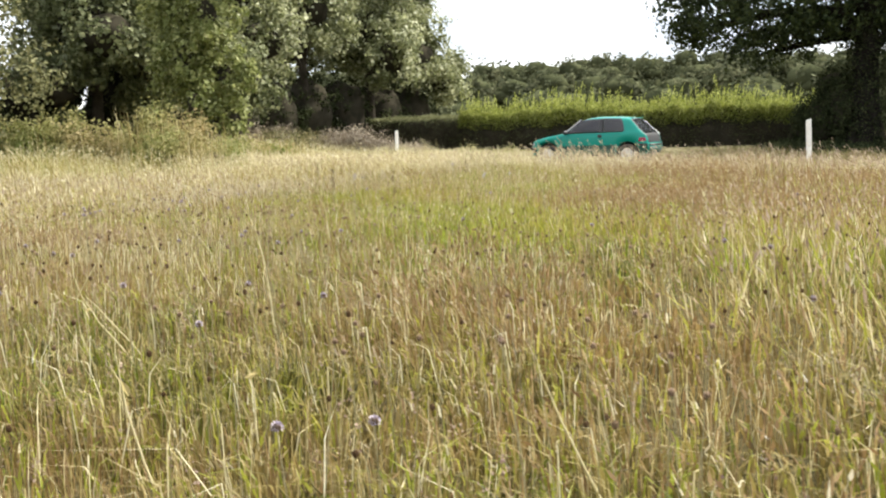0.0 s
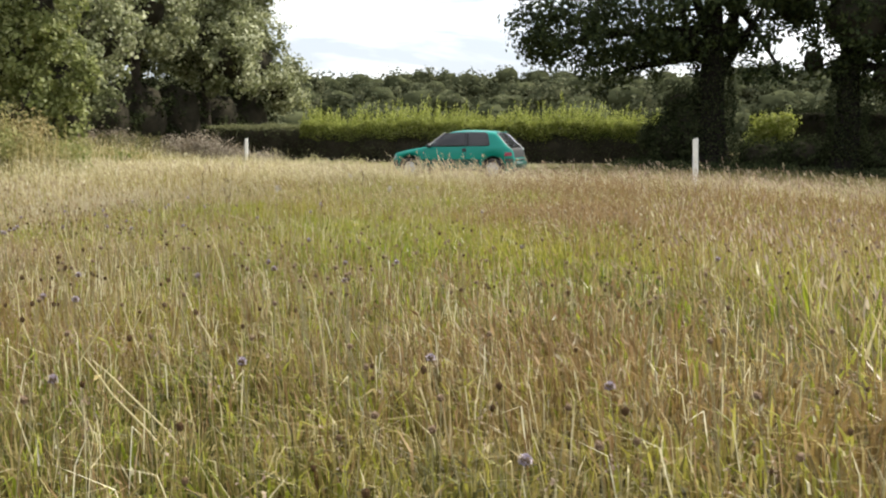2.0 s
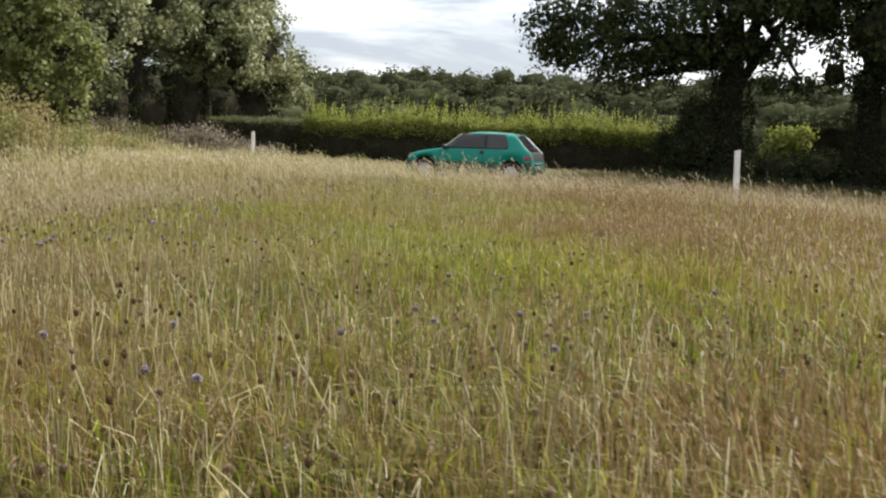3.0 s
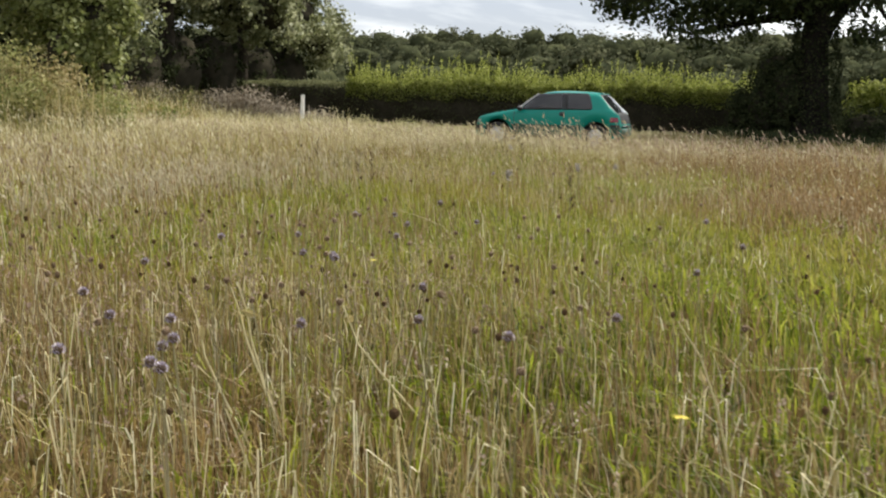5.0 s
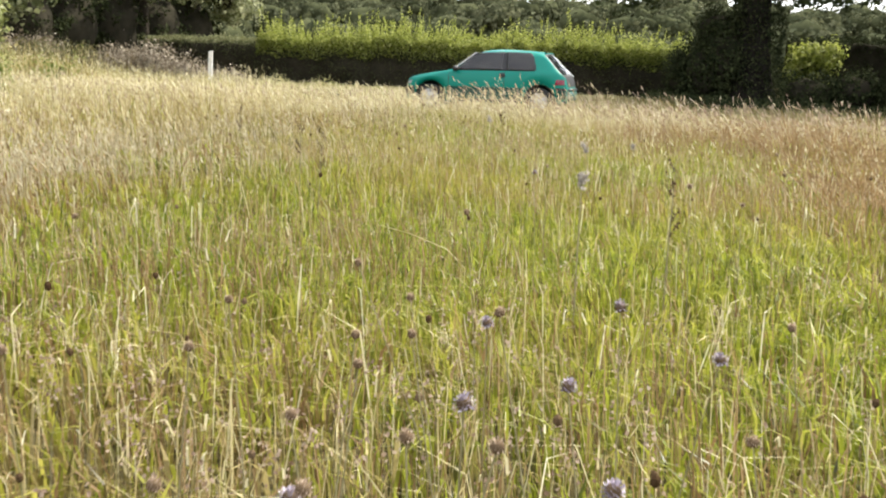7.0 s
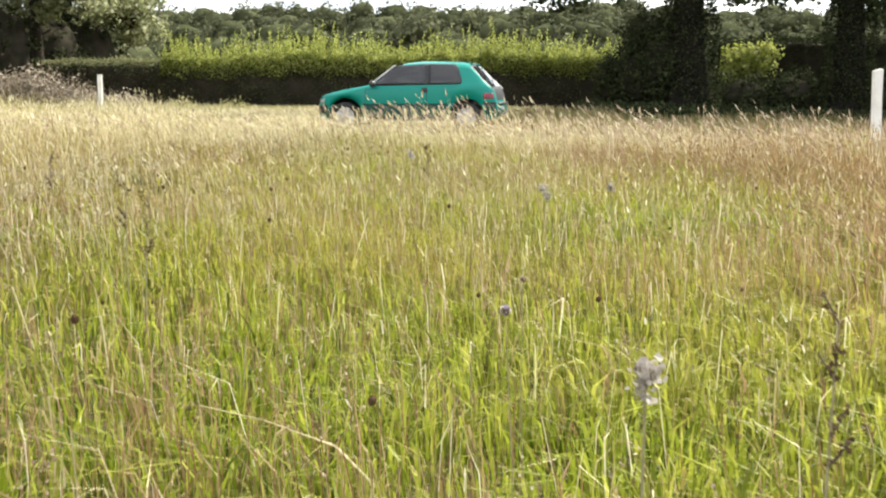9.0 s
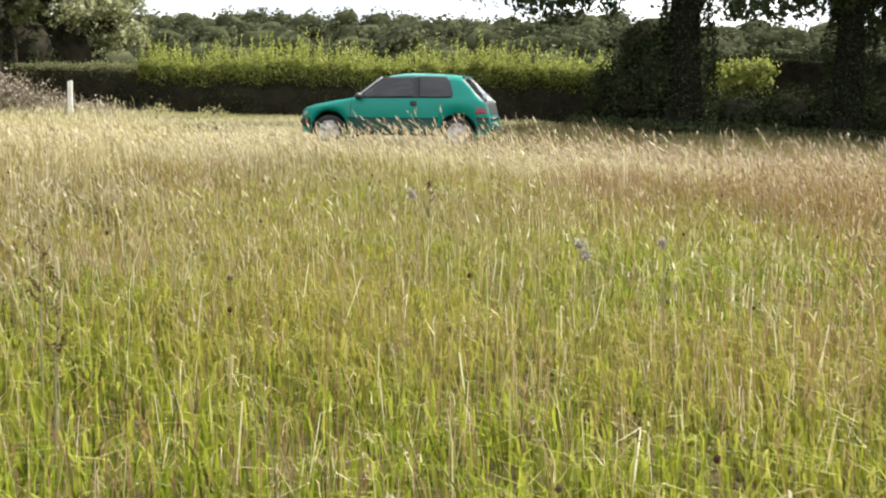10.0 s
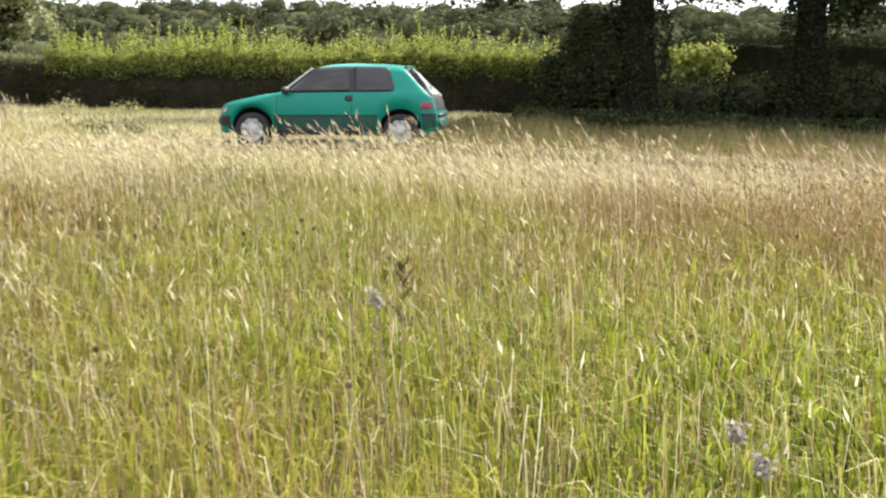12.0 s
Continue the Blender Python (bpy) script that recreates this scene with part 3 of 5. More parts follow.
    part("rear_wiper", mesh_of("rear_wiper", v, f, [m_black]), car)
    return car


build_car()


# ---- posts ----
def fence_post(x, y, h, w, lean, label):
    rng = np.random.default_rng(int(abs(x) * 10))
    bm = bmesh.new()
    box_bm(bm, w, w, h + 0.12, (0, 0, (h - 0.12) / 2), 0.008)
    bmesh.ops.subdivide_edges(bm, edges=bm.edges[:], cuts=3, use_grid_fill=True)
    for v in bm.verts:
        v.co += Vector(rng.normal(size=3)) * 0.003
        if v.co.z > h - 0.02:
            v.co.z += 0.02 * v.co.x / w
    ob = new("fence_post", bm_mesh("fence_post", bm, m_post))
    ob.matrix_basis = pose(x, y, float(ground_z(x, y)), lean[0], lean[1], 12)
    tagged(ob, label, "post", "posts along the mown track")


fence_post(8.59, -7.4, 1.28, 0.10, (0.5, -1.2), "weathered pale square wooden post standing in tall grass")
fence_post(-5.97, 1.8, 1.07, 0.09, (0, 0.6), "weathered pale square wooden post beside the bramble heap")


# ---- hedge and shrubs ----
def lump(rng, blobs, n, shell=0.55):
    """Points spread through the outer part of ellipsoids: (x, y, z, rx, ry, rz)."""
    w = np.array([b[3] * b[4] + b[4] * b[5] + b[3] * b[5] for b in blobs])
    pick = rng.choice(len(blobs), n, p=w / w.sum())
    b = np.array(blobs)[pick]
    d = rng.normal(size=(n, 3))
    d /= np.linalg.norm(d, axis=1)[:, None]
    r = rng.uniform(shell, 1.05, n)[:, None]
    return b[:, :3] + d * b[:, 3:] * r, d


def clumped(rng, blobs, clumps, per, spread, shell=0.6, loose=0.5):
    """Sprays of leaves: their places, and the way each leaf faces (outwards from its lobe and its spray)."""
    c, out = lump(rng, blobs, clumps, shell)
    off = rng.normal(size=(clumps * per, 3))
    p = np.repeat(c, per, 0) + off * spread
    nrm = np.repeat(out, per, 0) * 0.7 + off * 0.45 + rng.normal(size=off.shape) * loose + np.array([0, 0, 0.25])
    return p, nrm / np.linalg.norm(nrm, axis=1)[:, None]


def hedge(name, x0, x1, y, depth, top, leaf_mat, shoots, tall, label, seed, top_mat=None):
    """A clipped hedge: dark core for its inner shade, leaves on face and top, and upright shoots up to tall metres over
    the clipped top.
    """
    rng = np.random.default_rng(seed)
    root = tagged(new(name), label, "hedge")
    root.location = (x0, y, 0)
    n = int((x1 - x0) / 0.25)
    sec = [(0.0, 0.0), (-0.10, 0.5), (-0.12, 0.6 * top), (-0.02, 0.93 * top), (0.25, top - 0.1), (depth - 0.25, top - 0.1), (depth, 0.9 * top), (depth, 0.0)]
    vs, fs = [], []
    for i in range(n + 1):
        for (dy, z) in sec:
            wob = 0.16 * noise.noise(Vector((i * 0.25, z * 1.3, seed))) if z > 0 else 0
            vs.append(((x1 - x0) * i / n, dy + wob + 0.12, z + wob * 0.8))
    for i in range(n):
        for k in range(len(sec) - 1):
            a = i * len(sec) + k
            fs.append((a, a + 1, a + 1 + len(sec), a + len(sec)))
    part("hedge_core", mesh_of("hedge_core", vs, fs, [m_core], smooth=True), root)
    L = x1 - x0

    def swell(x):
        return 0.10 * np.sin(x * 0.9 + seed) + 0.06 * np.sin(x * 2.7 + 2 * seed)

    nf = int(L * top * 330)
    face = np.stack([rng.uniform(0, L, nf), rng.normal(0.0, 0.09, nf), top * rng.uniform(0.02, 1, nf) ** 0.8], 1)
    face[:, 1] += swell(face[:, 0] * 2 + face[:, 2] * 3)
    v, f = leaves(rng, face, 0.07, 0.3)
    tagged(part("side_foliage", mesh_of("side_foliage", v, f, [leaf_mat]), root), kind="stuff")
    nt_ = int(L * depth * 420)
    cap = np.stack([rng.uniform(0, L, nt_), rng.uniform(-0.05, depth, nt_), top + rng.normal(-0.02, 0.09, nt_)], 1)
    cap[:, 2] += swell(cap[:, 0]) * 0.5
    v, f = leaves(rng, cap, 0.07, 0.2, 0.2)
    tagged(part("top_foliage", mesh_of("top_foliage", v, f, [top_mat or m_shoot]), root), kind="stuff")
    if shoots and tall > 0.5:
        nb = int(L * 1500)
        up = rng.random(nb)
        by = np.where(rng.random(nb) < 0.7, rng.normal(0.02, 0.08, nb) + 0.22 * up, rng.uniform(0, depth, nb))
        body = np.stack([rng.uniform(0, L, nb), by, top - 0.32 + 0.80 * up], 1)
        body[:, 2] += 0.7 * swell(body[:, 0]) + 0.10 * np.sin(body[:, 0] * 5.3) * np.sin(body[:, 0] * 1.7)
        nrm = rng.normal(size=(nb, 3)) * 0.55 + np.array([0.1, -0.25, 0.75])
        v, f = facing_leaves(rng, body, nrm / np.linalg.norm(nrm, axis=1)[:, None], 0.085)
        # Dark leaves grow more frequent downwards: shade put into the colour.
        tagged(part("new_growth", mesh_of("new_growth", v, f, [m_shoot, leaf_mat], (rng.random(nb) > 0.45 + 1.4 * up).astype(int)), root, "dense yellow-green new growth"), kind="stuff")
        thick = [(-0.02, top - 0.4), (0.04, top + 0.1), (0.18, top + 0.30), (depth - 0.3, top + 0.30), (depth - 0.1, top - 0.4)]
        vs, fs = [], []
        for i in range(n + 1):
            for (dy, z) in thick:
                vs.append((L * i / n, dy + 0.14, z + 0.6 * float(swell(np.array(L * i / n)))))
        for i in range(n):
            for k in range(len(thick) - 1):
                a = i * len(thick) + k
                fs.append((a, a + 1, a + 1 + len(thick), a + len(thick)))
        part("growth_core", mesh_of("growth_core", vs, fs, [m_core], smooth=True), root)
    if shoots:
        pts, in_shade = [], []
        for _ in range(shoots):
            bx, by = rng.uniform(0, L), rng.uniform(-0.08, depth)
            h = tall * rng.uniform(0.40, 0.88) * (1 + 1.5 * swell(bx)) * (1.45 if rng.random() < 0.16 else 1)
            tilt = rng.normal(0, 0.16, 2)
            m = int(8 + 22 * h)
            k = np.linspace(0, 1, m)[:, None]
            foot = top - 0.05 - (rng.uniform(0, 0.45) if by < 0.25 else 0.0)
            pts.append(np.array([bx, by, foot]) + k * np.array([tilt[0] * h, tilt[1] * h, h]) + rng.normal(size=(m, 3)) * (0.050 - 0.034 * k))
            # Shade towards the foot of each shoot, painted by mixing in dark leaves.
            in_shade.append(rng.random(m) > 0.12 + 1.5 * k[:, 0])
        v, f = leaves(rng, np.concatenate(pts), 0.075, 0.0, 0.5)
        tagged(part("upright_growth", mesh_of("upright_growth", v, f, [top_mat or m_shoot, leaf_mat], np.concatenate(in_shade).astype(int)), root, "sunlit young upright shoots"), kind="stuff")
    return root


hedge("field_hedge", -11.9, 4.6, 18.6, 1.6, 1.36, m_hedge, 1350, 1.22, "long clipped field hedge with sunlit upright shoots", 3)
hedge("clipped_hedge", -25.0, -11.9, 18.9, 1.5, 1.55, m_hedge, 900, 0.22, "lower smoothly clipped field hedge with a pale top", 4, m_elm_top)
# Near-black on face and top: the oaks' shade is put into the colour.
hedge("shaded_hedge", 8.0, 24.0, 19.6, 1.6, 2.3, m_ivy, 0, 0.0, "overgrown hedge coloured near-black for the shade of the oaks", 5, m_ivy)


def shrub(name, blobs, n, size, mat, label, seed, category="shrub", stems=0, stem_mat=None, per=24, spread=0.12, core=0.0):
    rng = np.random.default_rng(seed)
    root = tagged(new(name), label, category)
    b0 = np.array(blobs)
    root.location = (b0[:, 0].mean(), b0[:, 1].mean(), 0)
    p, nrm = clumped(rng, blobs, n // per, per, spread, 0.35)
    p = p - np.array(root.location)
    p[:, 2] = np.abs(p[:, 2])
    v, f = facing_leaves(rng, p, nrm, size)
    tagged(part("foliage", mesh_of("foliage", v, f, [mat]), root), kind="stuff")
    # Dark lumps standing in for the shade inside the shrub.
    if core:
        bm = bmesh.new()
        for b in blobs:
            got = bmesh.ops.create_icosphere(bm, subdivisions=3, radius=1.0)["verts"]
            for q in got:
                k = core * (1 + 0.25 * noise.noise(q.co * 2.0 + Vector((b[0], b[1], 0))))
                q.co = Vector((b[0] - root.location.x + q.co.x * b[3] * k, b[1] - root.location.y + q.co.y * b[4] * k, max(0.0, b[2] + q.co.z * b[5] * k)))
        tagged(part("shrub_shade_core", bm_mesh("shrub_shade_core", bm, m_core, True), root), kind="stuff")
    pieces = []
    for b in blobs:
        o = Vector((b[0] - root.location.x, b[1] - root.location.y, 0))
        for _ in range(5):
            tip = o + Vector((rng.uniform(-0.7, 0.7) * b[3], rng.uniform(-0.7, 0.7) * b[4], b[2] + b[5] * 0.4))
            pieces.append(tube([o, (o + tip) / 2 + Vector((0, 0, 0.1)), tip], [0.03, 0.02, 0.006], 5))
    v, f = join(pieces)
    tagged(part("branches", mesh_of("branches", v, f, [m_bark]), root), kind="stuff")
    if stems:
        i = rng.choice(len(blobs), stems)
        xy = b0[i, :2] + rng.normal(size=(stems, 2)) * b0[i, 3:5] * 0.6 - np.array(root.location)[:2]
        v, f, _, _ = blades(rng, xy, 0.0, rng.uniform(0.7, 1.1, stems) * (b0[i, 2] + b0[i, 5]), np.full(stems, 0.02), np.full(stems, 0.15))
        tagged(part("dry_growth", mesh_of("dry_growth", v, f, [stem_mat]), root, "dry brown standing stems"), kind="stuff")
    root.location.z = float(ground_z(root.location.x, root.location.y))
    return root


shrub("sunlit_bush", [(9.0, 18.9, 1.8, 0.9, 0.6, 0.75), (8.4, 19.0, 1.3, 0.6, 0.5, 0.6)], 2600, 0.13, m_shoot, "bush with sunlit yellow-green leaves between the oaks", 21)
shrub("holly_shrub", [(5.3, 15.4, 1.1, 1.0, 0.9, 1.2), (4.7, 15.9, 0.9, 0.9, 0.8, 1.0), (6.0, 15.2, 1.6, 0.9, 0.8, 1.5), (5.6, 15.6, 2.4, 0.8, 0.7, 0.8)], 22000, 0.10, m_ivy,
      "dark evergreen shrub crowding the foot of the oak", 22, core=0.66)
# Leaf colour holds the deep shade beneath the oaks.
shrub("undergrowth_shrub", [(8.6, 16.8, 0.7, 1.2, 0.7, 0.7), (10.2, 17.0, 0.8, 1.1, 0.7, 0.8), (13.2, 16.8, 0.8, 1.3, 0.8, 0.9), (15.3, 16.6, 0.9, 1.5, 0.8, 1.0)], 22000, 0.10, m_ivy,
      "undergrowth beneath the oaks, coloured near-black for shade", 23, core=0.66)
shrub("bramble_mound", [(-11.0, 2.6, 0.55, 1.1, 0.8, 0.62), (-10.0, 2.8, 0.5, 0.9, 0.7, 0.52)], 9000, 0.075, m_bramble, "low olive and brown bramble mound", 24, "bramble", 300, m_dead, core=0.6)
shrub("dead_brush_heap", [(-12.2, 3.0, 0.62, 1.0, 0.8, 0.72), (-11.6, 3.4, 0.8, 0.6, 0.6, 0.62), (-13.4, 2.8, 0.6, 1.0, 0.8, 0.6)], 8000, 0.065, m_dead, "heap of grey-brown dead stems and bracken", 30, "brush heap", 700, m_dead)
shrub("dead_brush_heap", [(-9.0, 3.2, 0.55, 0.9, 0.8, 0.60), (-8.2, 3.0, 0.62, 0.7, 0.7, 0.58), (-7.3, 3.0, 0.45, 0.8, 0.6, 0.46), (-6.3, 3.2, 0.3, 0.7, 0.6, 0.34)], 11000, 0.065, m_dead,
      "heap of grey-brown dead stems and bracken", 25, "brush heap", 900, m_dead)
shrub("grass_tuft", [(-9.5, 14.6, 0.1, 0.6, 0.5, 0.18), (-7.8, 15.0, 0.06, 0.5, 0.4, 0.15)], 700, 0.06, m_hay, "low tuft of bleached grass before the hedge", 26, "grass tuft", 160, m_hay)
shrub("weed_tuft", [(-3.9, 3.2, 0.05, 0.5, 0.25, 0.16), (-3.3, 3.3, 0.05, 0.35, 0.2, 0.12)], 900, 0.05, m_olive, "low dark weed tuft on the mown grass", 31, "weed", 40, m_straw)
shrub("nettle_scrub", [(-9.3, -8.0, 0.7, 0.9, 0.9, 0.75), (-10.3, -8.4, 0.85, 0.8, 0.9, 0.9), (-11.3, -8.6, 0.75, 0.8, 1.0, 0.8), (-12.3, -9.0, 0.8, 0.9, 1.0, 0.95), (-13.4, -9.4, 0.75, 0.9, 1.0, 0.8), (-8.5, -7.4, 0.6, 0.7, 0.7, 0.6)],
      22000, 0.085, m_scrub, "rank scrub of nettles and dock gone to seed", 27, "scrub", 260, m_straw)
shrub("dry_dock_scrub", [(-6.6, -8.6, 0.62, 1.0, 0.9, 0.62), (-7.6, -8.2, 0.95, 0.7, 0.8, 0.95), (-6.9, -7.6, 0.8, 0.6, 0.7, 0.85), (-5.6, -8.0, 0.45, 0.8, 0.7, 0.45)], 9000, 0.075, m_scrub,
      "tall scrub and dock gone to seed", 29, "scrub", 500, m_straw)
shrub("nettle_scrub", [(-6.3, -4.6, 0.45, 0.7, 0.6, 0.5), (-8.0, -4.2, 0.55, 0.9, 0.7, 0.6), (-9.4, -5.6, 0.6, 0.8, 0.7, 0.7)], 4200, 0.09, m_scrub, "rank scrub at the foot of the ash", 28, "scrub", 500, m_straw)


# ---- trees ----
def tree(name, x, y, height, girth, crown, mat, label, seed, clumps, per, size, spread, limbs=9, fork=0.3, trunk_mat=None, core=0.0, billows=0):
    """A tapered trunk, limbs that reach into the crown's lobes, and leaf sprays with gaps between them.
    billows: how many smaller lobes of leaves stand out from each lobe of the crown."""
    rng = np.random.default_rng(seed)
    root = tagged(new(name), label, "tree")
    root.location = (x, y, float(ground_z(x, y)))
    pts = [Vector((0, 0, -0.1))]
    rad = [girth * 1.45]
    for k in range(1, 9):
        t = k / 8
        pts.append(Vector((noise.noise(Vector((t * 2, seed, 0))) * 0.5 * t, noise.noise(Vector((t * 2, 0, seed))) * 0.5 * t, height * 0.75 * t)))
        rad.append(girth * (1.05 - 0.8 * t))
    v, f = join([tube(pts, rad, 12)])
    part("trunk", mesh_of("trunk", v, f, [trunk_mat or m_bark], smooth=True), root)
    order = rng.permutation(len(crown))
    for k in range(limbs):
        b = crown[order[k % len(crown)]]
        t = rng.uniform(fork, 0.8)
        i = t * 8
        a = pts[int(i)].lerp(pts[min(int(i) + 1, 8)], i - int(i))
        tip = Vector(b[:3]) + Vector(rng.normal(size=3)) * 0.22 * min(b[3:])
        mid = a.lerp(tip, 0.5) + Vector((0, 0, 0.25)) + Vector(rng.normal(size=3)) * 0.2
        pieces = [tube([a, mid, tip], [girth * 0.38, girth * 0.24, girth * 0.07], 7)]
        for _ in range(5):
            s = mid.lerp(tip, rng.uniform(0.1, 0.9))
            e = s + Vector(rng.normal(size=3)) * 0.28 * min(b[3:]) + Vector((0, 0, 0.1))
            pieces.append(tube([s, s.lerp(e, 0.5) + Vector((0, 0, 0.08)), e], [girth * 0.12, girth * 0.08, 0.01], 5))
        v, f = join(pieces)
        part("limb", mesh_of("limb", v, f, [trunk_mat or m_bark], smooth=True), root)
    lobes = list(crown)
    for b in crown:
        for _ in range(billows):
            d = Vector(rng.normal(size=3) + np.array([0, 0, 0.25])).normalized()
            r = rng.uniform(0.28, 0.46)
            lobes.append(tuple(b[i] + d[i] * b[3 + i] * 0.74 for i in range(3)) + tuple(b[3 + i] * r for i in range(3)))
    p, nrm = clumped(rng, lobes, clumps, per, spread, 0.45)
    p[:, 2] = np.maximum(p[:, 2], 0.15)
    v, f = facing_leaves(rng, p, nrm, size)
    tagged(part("crown", mesh_of("crown", v, f, [mat]), root), kind="stuff")
    # Dark lumps standing in for the shade deep in the crown.
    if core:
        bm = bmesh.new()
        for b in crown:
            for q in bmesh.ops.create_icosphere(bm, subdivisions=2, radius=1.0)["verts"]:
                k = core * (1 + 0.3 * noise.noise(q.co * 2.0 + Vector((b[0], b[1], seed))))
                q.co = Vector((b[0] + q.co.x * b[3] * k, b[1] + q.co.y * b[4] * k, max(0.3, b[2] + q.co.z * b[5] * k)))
        tagged(part("crown_shade_core", bm_mesh("crown_shade_core", bm, m_core, True), root), kind="stuff")
    return root


# The last three lobes are unseen, added to cast shade on the ground.
OAK_CROWN = [(-5.4, -0.5, 5.7, 2.3, 2.6, 1.7), (-3.4, 0.4, 5.4, 2.3, 2.4, 1.9), (-1.2, -1.6, 6.2, 2.2, 2.2, 2.2), (1.4, -1.0, 7.0, 1.9, 2.2, 1.8), (-5.0, 1.0, 9.0, 3.2, 3.0, 2.6),
             (-1.0, 0.5, 10.0, 3.8, 3.6, 2.8), (2.4, 0.6, 9.0, 2.8, 2.8, 2.6), (-2.4, -0.6, 4.7, 1.2, 1.3, 0.6), (-6.7, 0.2, 4.9, 1.1, 1.4, 0.8),
             (-4.2, 0.0, 4.0, 1.3, 1.4, 0.8), (-1.0, -0.4, 4.5, 0.8, 1.0, 0.5), (0.7, 0.3, 5.0, 0.6, 0.9, 0.7),
             (2.0, 0.2, 6.7, 1.1, 1.4, 0.8), (1.5, -0.5, 4.9, 0.9, 1.0, 0.6), (1.6, -0.3, 3.7, 0.8, 0.8, 0.4), (2.4, 0.0, 3.8, 0.6, 0.7, 0.35), (3.6, 0.0, 10.6, 3.6, 3.4, 1.8), (0.6, -2.6, 10.6, 3.4, 3.0, 1.8), (5.0, 0.0, 12.6, 3.2, 3.6, 1.8)]
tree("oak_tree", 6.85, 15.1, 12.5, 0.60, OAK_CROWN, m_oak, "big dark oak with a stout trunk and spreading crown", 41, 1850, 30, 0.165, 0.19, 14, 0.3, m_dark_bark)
# Its last four lobes are out of view, placed to shade the ground.
OAK_B = [(-2.0, 0.4, 6.6, 1.5, 2.0, 1.6), (0.3, -0.8, 5.8, 2.2, 2.2, 2.0), (2.8, 0.2, 6.0, 2.6, 2.4, 2.4), (0.0, 0.5, 9.8, 3.8, 3.8, 2.8), (-1.3, 0.6, 4.4, 0.8, 1.0, 0.8), (3.8, -0.5, 4.0, 1.6, 1.6, 1.4),
         (5.0, 0.5, 8.4, 2.8, 2.8, 2.8), (1.4, 0.0, 3.8, 1.1, 1.2, 1.0),
         (-2.6, -1.5, 10.4, 3.0, 3.0, 1.8), (2.6, -2.6, 10.6, 3.4, 3.0, 1.8), (2.0, 0.5, 13.0, 4.2, 4.2, 2.0), (6.5, 0.0, 12.0, 3.6, 4.0, 2.0)]
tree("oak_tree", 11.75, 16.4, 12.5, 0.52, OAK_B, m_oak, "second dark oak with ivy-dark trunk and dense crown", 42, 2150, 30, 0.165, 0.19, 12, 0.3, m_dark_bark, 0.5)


def ivy_sleeve(x, y, r, h, seed):
    rng = np.random.default_rng(seed)
    n = 6500
    a, z = rng.uniform(0, 2 * math.pi, n), h * rng.random(n) ** 1.2
    q = r * (1.30 - 0.35 * z / h) + rng.normal(0, 0.06, n) + 0.16 * np.sin(3 * a + z * 2) * np.sin(1.7 * z + a)
    v, f = leaves(rng, np.stack([q * np.cos(a), q * np.sin(a), z], 1), 0.10, 0.4)
    ob = new("ivy_sleeve", mesh_of("ivy_sleeve", v, f, [m_ivy]))
    ob.location = (x, y, float(ground_z(x, y)))
    tagged(ob, "dark ivy wrapped round the trunk of an oak", "ivy", kind="stuff")


ivy_sleeve(6.85, 15.1, 0.64, 5.2, 43)
ivy_sleeve(11.75, 16.4, 0.56, 4.6, 44)
ELM = [(0.0, 0.0, 6.4, 2.6, 2.6, 2.4), (2.0, -1.4, 4.6, 1.8, 1.8, 1.6), (2.2, 0.9, 3.6, 1.6, 1.7, 1.5), (-1.6, 1.2, 5.2, 2.2, 2.2, 2.2), (0.6, 0.6, 9.4, 2.8, 2.8, 2.2), (1.2, -0.4, 2.0, 1.5, 1.6, 1.3), (-0.5, -1.6, 3.0, 1.8, 1.6, 1.6)]
for k, (tx, ty, s) in enumerate([(-17.0, 8.6, 1.0), (-17.6, 14.2, 1.05), (-17.4, 20.0, 1.0), (-19.0, 25.5, 1.05)]):
    crown = [tuple(c * s for c in b) for b in ELM if b[2] > (4.4, 4.8, 4.4, 3.2)[k]]
    tree("hedgerow_tree", tx, ty, 11 * s, 0.26, crown, m_elm, "tall grey-green hedgerow tree above dark shaded undergrowth", 50 + k, 560, 40, 0.19, 0.21, 8, 0.2, None, 0.48, 7)
for k, (tx, ty, s) in enumerate([(-16.6, -0.4, 0.95), (-15.0, 2.6, 0.85), (-21.0, 3.0, 1.0), (-19.5, -6.5, 0.9)]):
    crown = [tuple(c * s for c in b) for b in ELM if b[2] > 2.5]
    tree("hedgerow_tree", tx, ty, 11 * s, 0.24, crown, m_deep, "dense dark green hedgerow tree behind the ash", 60 + k, 380, 46, 0.19, 0.21, 8, 0.2, None, 0.48, 7)
ASH = [(0.5, -0.5, 2.0, 0.7, 0.6, 0.9), (0.2, -0.6, 3.4, 0.9, 0.7, 1.0), (0.2, 0.2, 4.6, 1.5, 1.4, 1.5), (0.9, 0.5, 2.7, 0.95, 0.9, 1.1), (-0.6, 0.2, 3.1, 1.1, 1.0, 1.2), (0.8, 0.6, 6.6, 1.7, 1.6, 1.6), (1.1, 0.6, 1.5, 0.55, 0.55, 0.6), (-1.2, 0.4, 5.8, 1.5, 1.5, 1.5)]
tree("ash_tree", -9.9, -3.6, 8.5, 0.13, ASH, m_ash, "young ash tree with sunlit light green leaves", 71, 560, 34, 0.14, 0.13, 8, 0.2, None, 0.35, 5)
tree("willow_tree", -13.3, -9.2, 8.5, 0.16, [tuple(c * 0.72 for c in b) for b in ELM], m_olive, "olive-brown leafed tree at the meadow's edge", 72, 420, 24, 0.12, 0.18, 8, 0.2)

